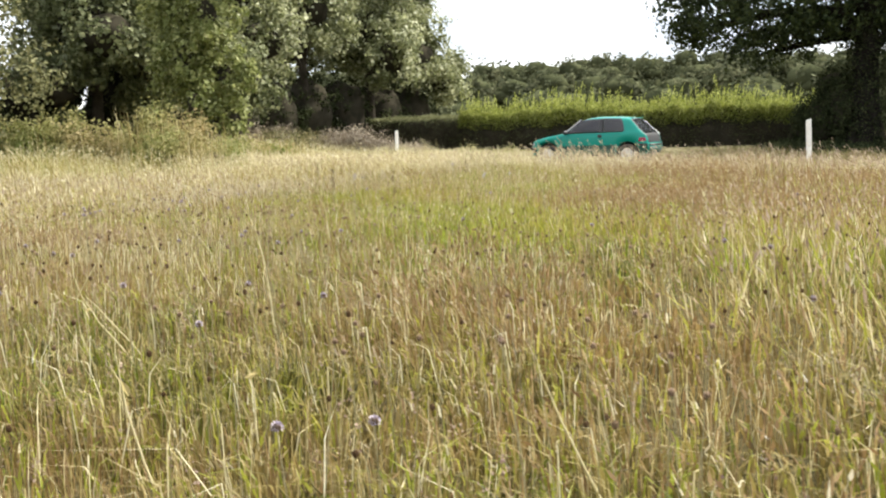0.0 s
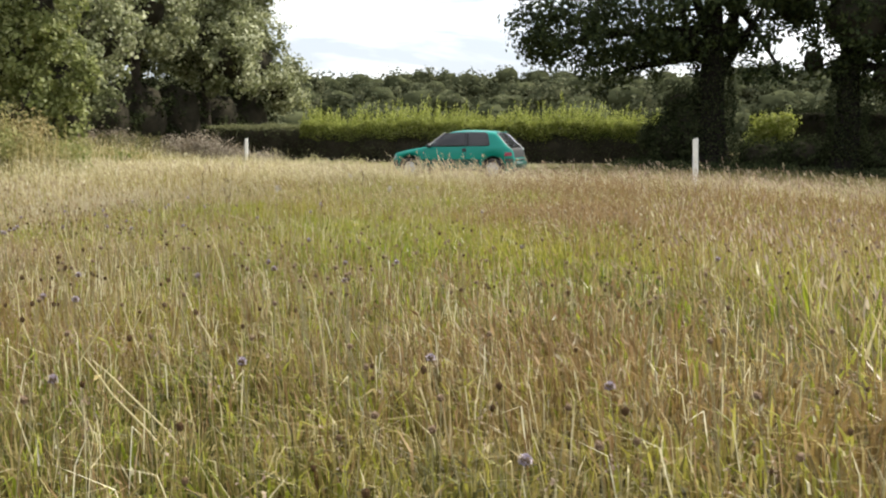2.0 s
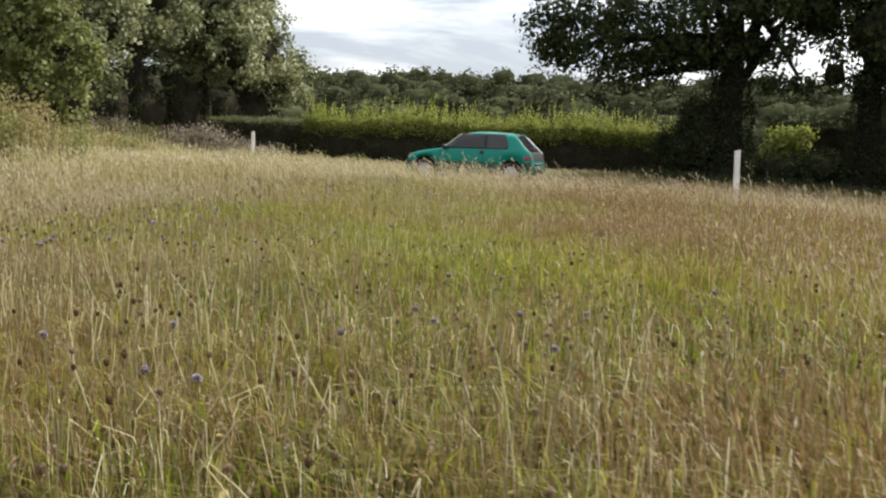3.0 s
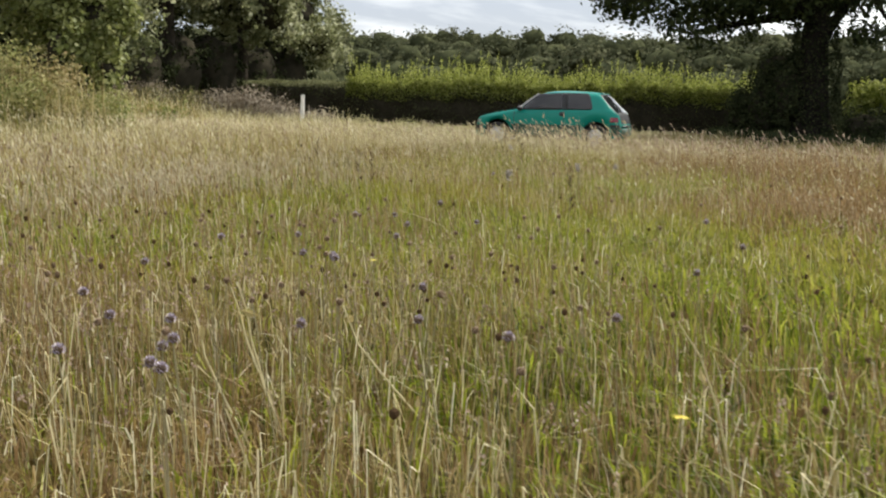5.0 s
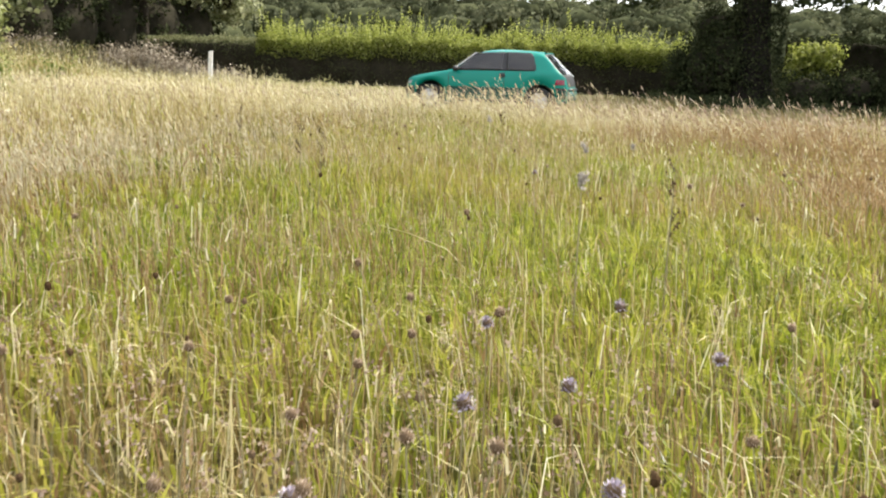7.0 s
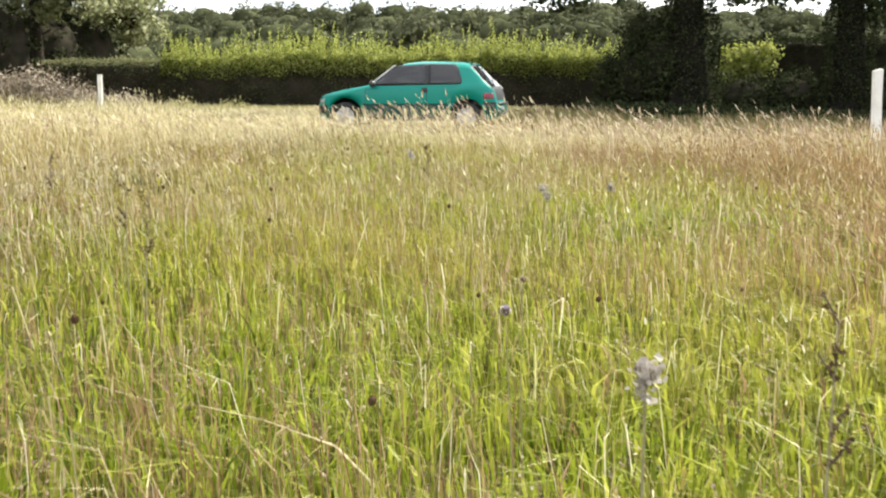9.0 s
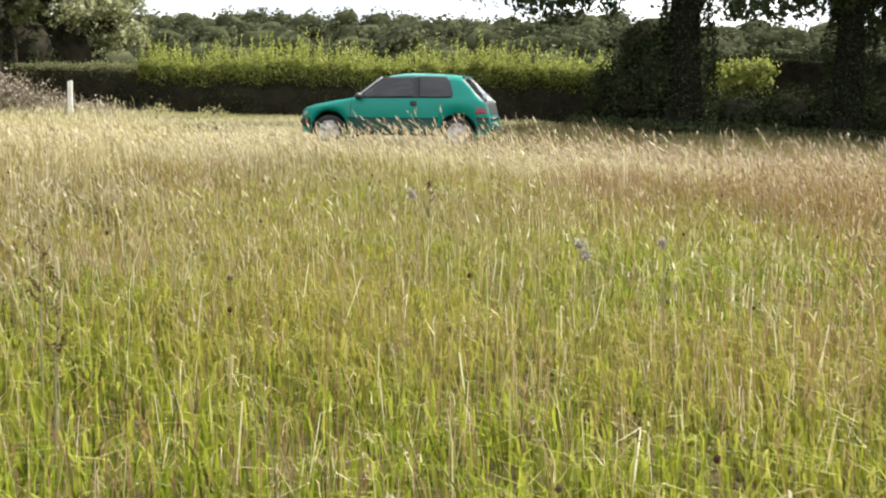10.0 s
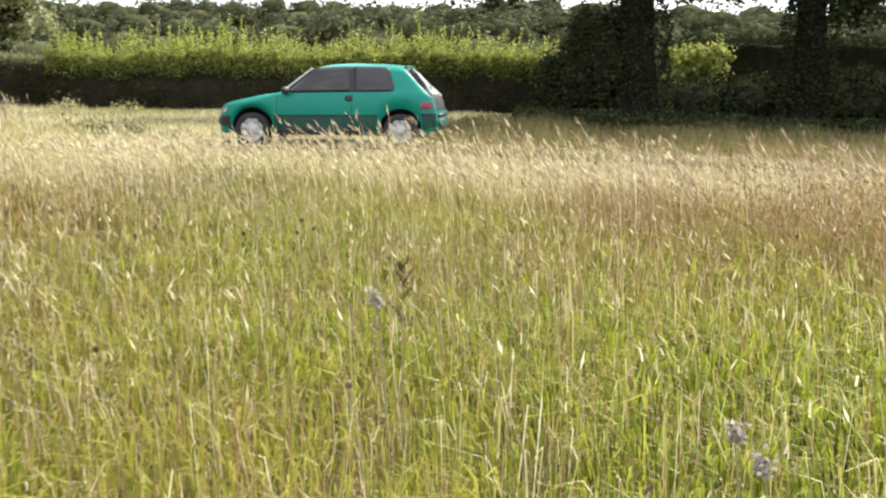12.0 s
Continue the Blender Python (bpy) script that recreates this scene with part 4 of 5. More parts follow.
# Near-black thickets added where deep shade lies under the crowns.
shrub("shaded_undergrowth", [(-18.0, y_, 1.7, 1.7, 1.8, 2.6) for y_ in (6.0, 9.0, 12.0, 15.0, 18.0, 21.5, 25.0)], 24000, 0.14, m_ivy, "near-black undergrowth added as the shade beneath the hedgerow trees", 73, core=0.7)
shrub("shaded_undergrowth", [(-18.5 + 0.3 * y_, y_, 1.8, 1.7, 1.7, 2.2) for y_ in (-7.0, -4.0, -1.0, 2.0, 4.5)], 16000, 0.14, m_ivy, "near-black undergrowth added as the shade beneath the hedgerow trees", 74, core=0.7)

# far woods on the rise, beyond the hedge
rng = np.random.default_rng(80)
far_pts, far_core = [], []
for depth, lo, hi, n in ((80, 3.6, 4.8, 36), (115, 5.6, 7.0, 42), (155, 7.6, 9.2, 48), (200, 9.8, 11.9, 54)):
    for k in range(n):
        wide = depth * 1.0 + 40
        x = -0.72 * wide + 1.12 * wide * (k + rng.uniform(-0.35, 0.35)) / n
        y = depth + rng.uniform(-10, 10)
        h = rng.uniform(lo, hi)
        r = rng.uniform(0.45, 0.65) * 1.12 * wide / n * 1.5
        z0 = float(ground_z(np.array(x), np.array(y)))
        lobes = [(x, y, z0 + h - r * 0.62, r * 0.9, r * 0.8, r * 0.62)]
        for _ in range(5):
            lobes.append((x + rng.uniform(-0.6, 0.6) * r, y + rng.uniform(-0.5, 0.2) * r, z0 + h - r * rng.uniform(0.5, 1.1), r * rng.uniform(0.35, 0.55), r * 0.45, r * rng.uniform(0.3, 0.42)))
        lobes.append((x, y, z0 + (h - r) * 0.5, r * 1.3, r * 0.9, max(1.4, (h - r * 0.4) * 0.68)))
        for q in lobes:
            far_core.append((q, rng.uniform(0, 50)))
        far_pts.append(clumped(rng, lobes, 84, 8, 0.24 + depth / 800, 0.84, 0.4))
bm = bmesh.new()
bmesh.ops.create_icosphere(bm, subdivisions=2, radius=1.0)
ball = np.array([q.co[:] for q in bm.verts])
ball_f = np.array([[q.index for q in fc.verts] for fc in bm.faces])
bm.free()
cv, cf = [], []
for q, k in far_core:
    bump_ = 0.74 + 0.10 * np.sin(ball[:, 0] * 5 + k) * np.sin(ball[:, 1] * 4 + 2 * k) + 0.08 * np.sin(ball[:, 2] * 6 + 3 * k + ball[:, 0] * 3)
    cf.append(ball_f + len(cv) * len(ball))
    cv.append(np.array(q[:3]) + ball * np.array(q[3:]) * bump_[:, None])
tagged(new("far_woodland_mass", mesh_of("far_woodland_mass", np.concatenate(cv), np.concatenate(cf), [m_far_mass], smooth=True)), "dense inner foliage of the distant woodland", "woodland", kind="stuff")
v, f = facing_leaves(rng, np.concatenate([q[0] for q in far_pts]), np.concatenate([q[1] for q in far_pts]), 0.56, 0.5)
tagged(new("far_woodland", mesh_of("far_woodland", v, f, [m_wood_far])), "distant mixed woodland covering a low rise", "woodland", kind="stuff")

# ---- meadow ----
rng = np.random.default_rng(90)
LINE = np.array([(13.0, -33.0), (10.6, -31.0), (7.4, -27.0), (5.9, -21.5), (4.6, -15.0), (4.0, -9.0)])


def from_line(p):
    d = np.full(len(p), 1e9)
    for a, b in zip(LINE, LINE[1:]):
        ab = b - a
        t = np.clip(((p - a) @ ab) / (ab @ ab), 0, 1)
        d = np.minimum(d, np.linalg.norm(p - a - t[:, None] * ab, axis=1))
    return d


def sow(n, x0, x1, y0, y1, falloff, power=2.0, cut=99):
    """Plants thinning out away from the middle of the meadow."""
    p = np.stack([rng.uniform(x0, x1, n), rng.uniform(y0, y1, n)], 1)
    d = from_line(p)
    keep = (rng.random(n) < 1 / (1 + (d / falloff) ** power)) & (d < cut)
    return p[keep], d[keep]


def patchy(p, scale, seed):
    a = np.sin(p[:, 0] * scale + seed) + np.sin(p[:, 1] * scale * 1.3 + 2 * seed) + np.sin((p[:, 0] + p[:, 1]) * scale * 0.7 + 3 * seed) + np.sin((p[:, 0] - 0.6 * p[:, 1]) * scale * 2.1 + seed)
    return a / 4


EDGE = -6.9
GRID = np.random.default_rng(7).random((128, 128))


def tussock(p, cell):
    """Smooth random values from 0 to 1 over the plan, with lumps of that size."""
    q = p / cell + 500
    i = np.floor(q).astype(int)
    t = q - i
    t = t * t * (3 - 2 * t)
    a, b = i[:, 0] % 127, i[:, 1] % 127
    top = GRID[a, b] * (1 - t[:, 0]) + GRID[a + 1, b] * t[:, 0]
    low = GRID[a, b + 1] * (1 - t[:, 0]) + GRID[a + 1, b + 1] * t[:, 0]
    return top * (1 - t[:, 1]) + low * t[:, 1]


def meadow_height(p):
    """Shin-high meadow that grows taller towards its edge and stops raggedly at the mown track."""
    w = np.clip((-2.8 - p[:, 0]) / 2.4, 0, 1)
    e = EDGE + 0.6 * np.sin(p[:, 0] * 0.8) + 0.3 * np.sin(p[:, 0] * 2.3) - 0.4 * np.clip((p[:, 0] - 2.5) / 3, 0, 1) + 10.5 * w * w * (3 - 2 * w)
    tall = np.clip((p[:, 1] - e + 7.5) / 4.5, 0, 1)
    return np.clip((e - p[:, 1]) / 1.0, 0.0, 1.0) * (0.68 + 0.32 * tall * tall * (3 - 2 * tall)) * (1 + 0.18 * patchy(p, 0.9, 1.0)) * (1 + 0.24 * np.exp(-(((p[:, 1] - e + 1.3) / 1.2) ** 2)))


def russet(p):
    """Where the fine brown bent-grass grows thick, from 0 to 1."""
    X, Y = p[:, 0], p[:, 1]
    z = 0.93 * np.clip((Y + 13.2) / 2.4, 0, 1) * np.clip((-8.2 - Y) / 1.0, 0, 1) * (0.25 + 0.75 * np.clip((X - 3.0) / 2.6, 0, 1))
    z += 0.42 * np.clip((Y + 21) / 4, 0, 1) * np.clip((-12 - Y) / 2, 0, 1) * np.clip((X - 6.2) / 1.6, 0, 1)
    z += 0.32 * np.clip((Y + 24) / 3, 0, 1) * np.clip((-12 - Y) / 3, 0, 1) * np.clip((3.6 - X) / 1.5, 0, 1)
    return z + 0.10 * np.exp(-(((X - 4.6) / 2.6) ** 2 + ((Y + 23.2) / 2.4) ** 2)) + 0.05 + 0.03 * (Y < -19) + 0.125 * np.clip((-21.5 - Y) / 3, 0, 1)


def lush(p):
    """A damp patch where the grass stays green, from 0 to 1."""
    return np.exp(-(((p[:, 0] - 7.7) / 1.5) ** 2 + ((p[:, 1] + 22.6) / 2.6) ** 2))


def rooted(p):
    return ground_z(p[:, 0], p[:, 1])


def tufts(p, cell):
    """The tuft that each plant belongs to: the way it leans out of its tuft, and a random number of the tuft."""
    i = np.floor(p / cell).astype(int) + 4000
    jx, jy, own, turn = (GRID[(i[:, 0] * a + i[:, 1] * b) % 127, (i[:, 1] * c + i[:, 0]) % 127] for a, b, c in ((3, 7, 5), (11, 5, 3), (7, 13, 9), (5, 17, 7)))
    centre = (i - 4000 + np.stack([0.2 + 0.6 * jx, 0.2 + 0.6 * jy], 1)) * cell
    lodged = np.stack([np.cos(turn * 6.283), np.sin(turn * 6.283)], 1)
    return (p - centre) / cell * 1.6 + 0.55 * lodged, own


p, d = sow(1020000, -4, 17, -33.5, -7, 2.6, 2.0)
h = meadow_height(p)
clump = 0.55 * tussock(p, 0.28) + 0.45 * tussock(p, 0.9)
ok = (h > 0.05) & (rng.random(len(p)) < 0.16 + 1.7 * clump ** 1.6)
p, d, h = p[ok], d[ok], (h * (0.70 + 0.44 * clump))[ok]
n = len(p)
aim, own = tufts(p, 0.15)
fm = (rng.random(n) < np.maximum(np.clip((-21.0 - p[:, 1]) / 3, 0.06, 0.74) * (1 - 0.65 * lush(p)), np.clip((3.6 - p[:, 0]) / 3, 0, 0.75))).astype(int)
fm = np.where(rng.random(n) < 0.6 * russet(p) * (0.2 + 0.9 * tussock(p, 0.8)) * np.clip((p[:, 0] - 1) / 4, 0.3, 1), 2, fm)
hh, ww, ll = h * rng.uniform(0.21, 0.37, n) * (0.80 + 0.40 * own), rng.uniform(0.0045, 0.0112, n) * (1 + d / 5), rng.uniform(0.2, 1.55, n)
fine = d < 3.6
for name, pick, segs, words in (("meadow_grass", fine, 2, "shin-high green and yellowing meadow grass"), ("meadow_grass_beyond", ~fine, 1, "green and yellowing meadow grass to both sides")):
    v, f, _, _ = blades(rng, p[pick], rooted(p[pick]), hh[pick], ww[pick], ll[pick], (-0.20, -0.04), segs, aim[pick])
    tagged(new(name, mesh_of(name, v, f, [m_green, m_fading, m_brown], np.tile(fm[pick], 3 if segs == 2 else 1))), words, "grass", kind="stuff")

p, d = sow(320000, -6, 18, -33.5, -6, 3.2, 2.0)
h = meadow_height(p)
dry = (0.02 + 0.17 * tussock(p, 0.5)) + 0.02 * np.clip((-22.5 - p[:, 1]) / 4, 0, 1) + 0.22 * np.clip(patchy(p, 0.7, 4.0) * 2, 0, 1) + 0.20 * np.exp(-(((p[:, 0] - 5.0) / 1.8) ** 2 + ((p[:, 1] + 23.0) / 2.2) ** 2)) + 0.10 * np.clip((p[:, 1] + 14) / 5, 0, 1) + 0.25 * np.clip(-p[:, 0] / 4 + 0.5, 0, 1)
dry *= (1 - 0.6 * lush(p)) * (1 - 0.42 * np.clip((-23.8 - p[:, 1]) / 1.5, 0, 1))
dry *= 1 - 0.6 * np.clip((p[:, 1] + 22) / 1.5, 0, 1) * np.clip((-14.5 - p[:, 1]) / 2, 0, 1) * np.clip((p[:, 0] - 3) / 1.5, 0, 1)
ok = (h > 0.05) & (rng.random(len(p)) < dry)
p, d, h = p[ok], d[ok], h[ok]
n = len(p)
hh = h * rng.uniform(0.34, 0.62, n)
aim, own = tufts(p, 0.3)
v, f, tip, slope = blades(rng, p, rooted(p), hh, rng.uniform(0.0020, 0.0036, n) * (1 + d / 5), rng.uniform(0.2, 1.2, n), (-0.26, -0.05), aim=aim)
tagged(new("straw_stems", mesh_of("straw_stems", v, f, [m_straw, m_brown], np.tile(rng.random(n) < 0.7 * russet(p) * np.clip((p[:, 0] - 1) / 4, 0, 1), 3).astype(int))), "dry straw-coloured grass stems", "grass", kind="stuff")
# pale flecks on some stems, painted glints of straw catching the light
pick = (d < 6) & (rng.random(n) < np.where(p[:, 1] < -22, 0.44, 0.30))
q = np.stack([p[pick][:, 0] + slope[pick][:, 0] * hh[pick] * 0.25, p[pick][:, 1] + slope[pick][:, 1] * hh[pick] * 0.25], 1)
m_ = pick.sum()
v, f, _, _ = blades(rng, q, rooted(q) + hh[pick] * rng.uniform(0.45, 0.85, m_), rng.uniform(0.02, 0.07, m_), rng.uniform(0.003, 0.007, m_) * (1 + d[pick] / 8), rng.uniform(0.2, 1.9, m_), (-0.2, 0.0))
tagged(new("stem_glints", mesh_of("stem_glints", v, f, [m_pale])), "short pale flecks standing in for glints on dry stems", "grass", kind="stuff")


def seed_heads(tip, slope, length, width, crossed=True):
    """Slim spindles at the tips of stems, hanging on in the stem's direction."""
    n = len(tip)
    dirn = np.concatenate([slope * 1.2, np.ones((n, 1))], 1)
    dirn /= np.linalg.norm(dirn, axis=1)[:, None]
    a = rng.normal(size=(n, 3))
    a -= (a * dirn).sum(1)[:, None] * dirn
    a *= (width / np.linalg.norm(a, axis=1))[:, None]
    b = np.cross(dirn, a)
    base, top = tip - dirn * length[:, None] * 0.4, tip + dirn * length[:, None] * 0.6
    m = base + (top - base) * 0.4
    v = np.stack([base, m + a, top, m - a, m + b, m - b], 1).reshape(-1, 3)
    if not crossed:
        return np.stack([base, m + a, top, m - a], 1).reshape(-1, 3), np.arange(4 * n).reshape(n, 4)
    i = np.arange(n)[:, None] * 6
    return v, np.concatenate([i + np.array([0, 1, 2, 3]), i + np.array([0, 4, 2, 5])], 0)


near = np.flatnonzero((d < 5.5) & (rng.random(n) < 0.42))
GRAINS = 10
at_tip = np.repeat(near, GRAINS)
drop = (rng.uniform(0.05, 0.16, len(near))[np.repeat(np.arange(len(near)), GRAINS)] * rng.random(len(at_tip)))[:, None]
down = np.concatenate([-slope[at_tip], -np.ones((len(at_tip), 1))], 1)
grains = tip[at_tip] + down * drop + rng.normal(size=(len(at_tip), 3)) * (0.003 + 0.16 * drop)
v, f = leaves(rng, grains, np.where(grains[:, 1] < -22, 0.0115, 0.0090), 0.0, 1.2)
tagged(new("grass_panicles", mesh_of("grass_panicles", v, f, [m_seed])), "feathery tan and brown grass panicles", "grass", kind="stuff")
pick = (rng.random(n) < 0.5) & (d > 4.0)
v, f = seed_heads(tip[pick], slope[pick], rng.uniform(0.03, 0.08, pick.sum()), rng.uniform(0.003, 0.006, pick.sum()) * (1 + d[pick] / 6))
tagged(new("grass_seed_heads", mesh_of("grass_seed_heads", v, f, [m_seed])), "brown and purplish grass seed heads", "grass", kind="stuff")

# short dead blades among the green
p, d = sow(250000, -4, 17, -33, -9, 2.6, 2.0)
h = meadow_height(p)
ok = (h > 0.1) & (rng.random(len(p)) < (0.05 + 0.40 * tussock(p, 0.4)) * np.clip((-18.5 - p[:, 1]) / 4, 0.5, 1) - 0.25 * lush(p))
p, d, h = p[ok], d[ok], h[ok]
n = len(p)
aim, own = tufts(p, 0.22)
v, f, _, _ = blades(rng, p, rooted(p), h * rng.uniform(0.24, 0.43, n), rng.uniform(0.0026, 0.0055, n) * (1 + d / 6), rng.uniform(0.3, 1.7, n), (-0.24, -0.05), aim=aim)
tagged(new("dead_grass_blades", mesh_of("dead_grass_blades", v, f, [m_straw])), "short bleached dead blades among the green grass", "grass", kind="stuff")

# fine brown bent-grass in broad drifts
p, d = sow(500000, -10, 18, -32, -7.6, 7.0, 1.6)
haze = np.clip((p[:, 1] + 28.5) / 3, 0, 1) * np.clip((-12.0 - p[:, 1]) / 3, 0, 1) * np.clip((12.6 - p[:, 0]) / 1.5, 0, 1) * np.clip(tussock(p, 2.3) * 2.4 - 0.5, 0, 1)
zone = russet(p) + haze * (0.16 + 0.20 * np.clip((-20.0 - p[:, 1]) / 2, 0, 1))
h = meadow_height(p) * (1 + 0.22 * haze)
ok = (h > 0.3) & (rng.random(len(p)) < (1 - 0.55 * lush(p)) * zone * (0.10 + 1.1 * np.clip(tussock(p, 1.1) * 1.6 - 0.35, 0, 1)))
p, d, h = p[ok], d[ok], h[ok]
n = len(p)
aim, own = tufts(p, 0.4)
near = d < 4.0
order = np.argsort(~near, kind="stable")
p, d, h, aim = p[order], d[order], h[order], aim[order]
k = int(near.sum())
hh, ww, ll = h * rng.uniform(0.33, 0.54, n), rng.uniform(0.0022, 0.0040, n) * (1 + d / 5), rng.uniform(0.2, 1.1, n)
tan = (rng.random(n) < np.clip((4.6 - p[:, 0]) / 3, 0.10, 0.85)).astype(int)
ends = []
for name, cut, segs in (("bent_grass", slice(0, k), 2), ("bent_grass_beyond", slice(k, n), 1)):
    v, f, tip, slope = blades(rng, p[cut], rooted(p[cut]), hh[cut], ww[cut], ll[cut], (-0.40, -0.05), segs, aim[cut])
    ends.append((tip, slope))
    tagged(new(name, mesh_of(name, v, f, [m_brown, m_tan], np.tile(tan[cut], 3 if segs == 2 else 1))), "fine brown bent-grass in broad drifts", "grass", kind="stuff")
tip, slope = (np.concatenate(q) for q in zip(*ends))
far = (d > 2.0) & (rng.random(n) < 0.85)
v, f = seed_heads(tip[far], slope[far] * 1.5, rng.uniform(0.03, 0.08, far.sum()), rng.uniform(0.003, 0.006, far.sum()) * (1 + d[far] / 10), False)
tagged(new("bent_grass_heads", mesh_of("bent_grass_heads", v, f, [m_brown, m_tan], tan[far])), "hazy russet heads of bent-grass", "grass", kind="stuff")

# long bent stalks, and stems that have snapped
p, d = sow(9500, -3, 15, -32, -9, 2.6, 2.0)
p = p[rng.random(len(p)) < np.clip((-22.4 - p[:, 1]) / 2, 0.03, 1) * (0.2 + 0.8 * (tussock(p, 0.7) > 0.5))]
n = len(p)
v, f, _, _ = blades(rng, p, rooted(p), rng.uniform(0.28, 0.48, n), rng.uniform(0.0030, 0.0055, n), rng.uniform(0.4, 1.6, n), (-0.5, -0.05))
tagged(new("bent_stalks", mesh_of("bent_stalks", v, f, [m_pale])), "long bent straw-pale dead stalks", "grass", kind="stuff")
p, d = sow(70000, -3, 15, -33, -10, 2.6, 2.0)
p = p[rng.random(len(p)) < np.clip((-21.5 - p[:, 1]) / 3, 0.16, 1) * np.clip(1 - (-25.4 - p[:, 1]) / 2.5, 0.22, 1) * (1 - 0.8 * lush(p)) * (0.15 + 0.85 * (tussock(p, 0.55) > 0.48))]
n = len(p)
v, f = broken_stems(rng, p, rooted(p), rng.uniform(0.15, 0.32, n), rng.uniform(0.0026, 0.0052, n), rng.uniform(0.03, 0.14, n))
tagged(new("broken_stems", mesh_of("broken_stems", v, f, [m_pale, m_straw], np.tile(rng.random(n) < 0.45, 3).astype(int))), "snapped pale dead grass stems", "grass", kind="stuff")

# the rest of the meadow, to both sides
p, d = sow(290000, -26, 30, -44, 5.0, 99)
d = from_line(p)
h = meadow_height(p)
ok = (h > 0.05) & (d > 4)
p, d, h = p[ok], d[ok], h[ok]
n = len(p)
v, f, tip, slope = blades(rng, p, rooted(p), h * rng.uniform(0.3, 0.68, n), rng.uniform(0.014, 0.028, n), rng.uniform(0.2, 0.8, n), segs=1)
west = np.clip(-p[:, 0] / 4, 0, 1)
fm = (rng.random(n) < 0.6 + 0.34 * np.clip((4 - p[:, 0]) / 5, 0, 1)).astype(int)
fm = np.where((fm == 1) & (rng.random(n) < west * np.clip((p[:, 1] + 13) / 4, 0, 1)), 2, fm)
fm = np.where(rng.random(n) < 0.65 * russet(p) * (0.3 + 0.9 * tussock(p, 1.4)) * np.clip((p[:, 0] - 1) / 4, 0.1, 1), 3, fm)
fm = np.where((fm == 1) & (p[:, 0] > 5) & (p[:, 1] > -17) & (rng.random(n) < 0.35), 3, fm)
tagged(new("outer_meadow_grass", mesh_of("outer_meadow_grass", v, f, [m_green, m_straw, m_pale, m_brown], fm)), "tall mixed green and straw meadow grass", "grass", kind="stuff")
pick = rng.random(n) < 0.20
v, f = seed_heads(tip[pick], slope[pick], rng.uniform(0.06, 0.14, pick.sum()), rng.uniform(0.006, 0.012, pick.sum()), False)
pale = (rng.random(pick.sum()) < np.clip(1.1 - (p[pick][:, 0] + 2) / 8, 0.08, 1)).astype(int)
tagged(new("outer_seed_heads", mesh_of("outer_seed_heads", v, f, [m_seed, m_pale], pale)), "brown seed heads on tall grass", "grass", kind="stuff")

# tall oat-grass along the meadow's edge
n = 10500
p = np.stack([rng.uniform(-16, 20, n), EDGE - 1.1 + rng.normal(0, 0.8, n)], 1)
p[:, 1] -= 0.4 * np.clip((p[:, 0] - 2.5) / 3, 0, 1)
hh = rng.uniform(0.48, 0.74, n) + np.where((p[:, 0] > 3.2) & (rng.random(n) < 0.2), rng.uniform(0.05, 0.3, n), 0.0)
v, f, tip, slope = blades(rng, p, rooted(p), hh, np.full(n, 0.006), rng.uniform(0.3, 0.9, n), (-0.95, 0.05))
tagged(new("oat_grass", mesh_of("oat_grass", v, f, [m_pale])), "tall oat-grass stems leaning in the wind", "grass", kind="stuff")
at_tip = np.repeat(np.arange(n), 3)
down = np.concatenate([-slope[at_tip], -np.ones((len(at_tip), 1)) * 0.6], 1)
c = tip[at_tip] + down * rng.uniform(-0.02, 0.12, len(at_tip))[:, None] + rng.normal(size=(len(at_tip), 3)) * 0.006
v, f = seed_heads(c, slope[at_tip] * 1.4, rng.uniform(0.05, 0.10, len(c)), rng.uniform(0.004, 0.008, len(c)), False)
tagged(new("oat_grass_heads", mesh_of("oat_grass_heads", v, f, [m_seed, m_pale], (rng.random(len(f)) < np.clip(0.85 - p[at_tip][:, 0] / 8, 0.14, 0.7)).astype(int))),
       "drooping tan and silvery oat-grass heads", "grass", kind="stuff")

# pale nodding panicles scattered through the far half of the meadow
p, d = sow(2400, -6, 14, -15.5, -8.5, 7.0, 2.0)
n = len(p)
hh = rng.uniform(0.34, 0.54, n)
v, f, tip, slope = blades(rng, p, rooted(p), hh, np.full(n, 0.004), rng.uniform(0.2, 0.8, n), (-0.5, 0.05))
tagged(new("fescue_stems", mesh_of("fescue_stems", v, f, [m_straw])), "thin fescue stems in the meadow", "grass", kind="stuff")
v, f = seed_heads(tip, slope * 1.6, rng.uniform(0.04, 0.08, n), rng.uniform(0.003, 0.006, n), False)
tagged(new("fescue_heads", mesh_of("fescue_heads", v, f, [m_pale])), "pale nodding fescue heads", "grass", kind="stuff")

# short dry grass of the mown strip out to the hedge, and the bleached wheel track worn across it
N_MOWN = 150000
p = np.stack([rng.uniform(-30, 26, N_MOWN), EDGE - 1.9 + (20.3 - EDGE) * rng.random(N_MOWN) ** 1.25], 1)
p = p[(p[:, 0] < 2.5) | (p[:, 1] < -1.2) | (rng.random(len(p)) < 0.15)]
n = len(p)
off = p[:, 1] - (0.62 - 0.085 * p[:, 0] + 0.15 * np.sin(p[:, 0] * 0.4))
worn = np.exp(-((off / 0.55) ** 2))
low = np.clip(1 - np.exp(-(((off + 1.0) / 1.6) ** 2)) * 0.75, 0.2, 1)
v, f, _, _ = blades(rng, p, rooted(p), rng.uniform(0.05, 0.16, n) * (1 + 0.5 * patchy(p, 0.5, 2.0)) * low, rng.uniform(0.018, 0.038, n), np.full(n, 0.6), segs=1)
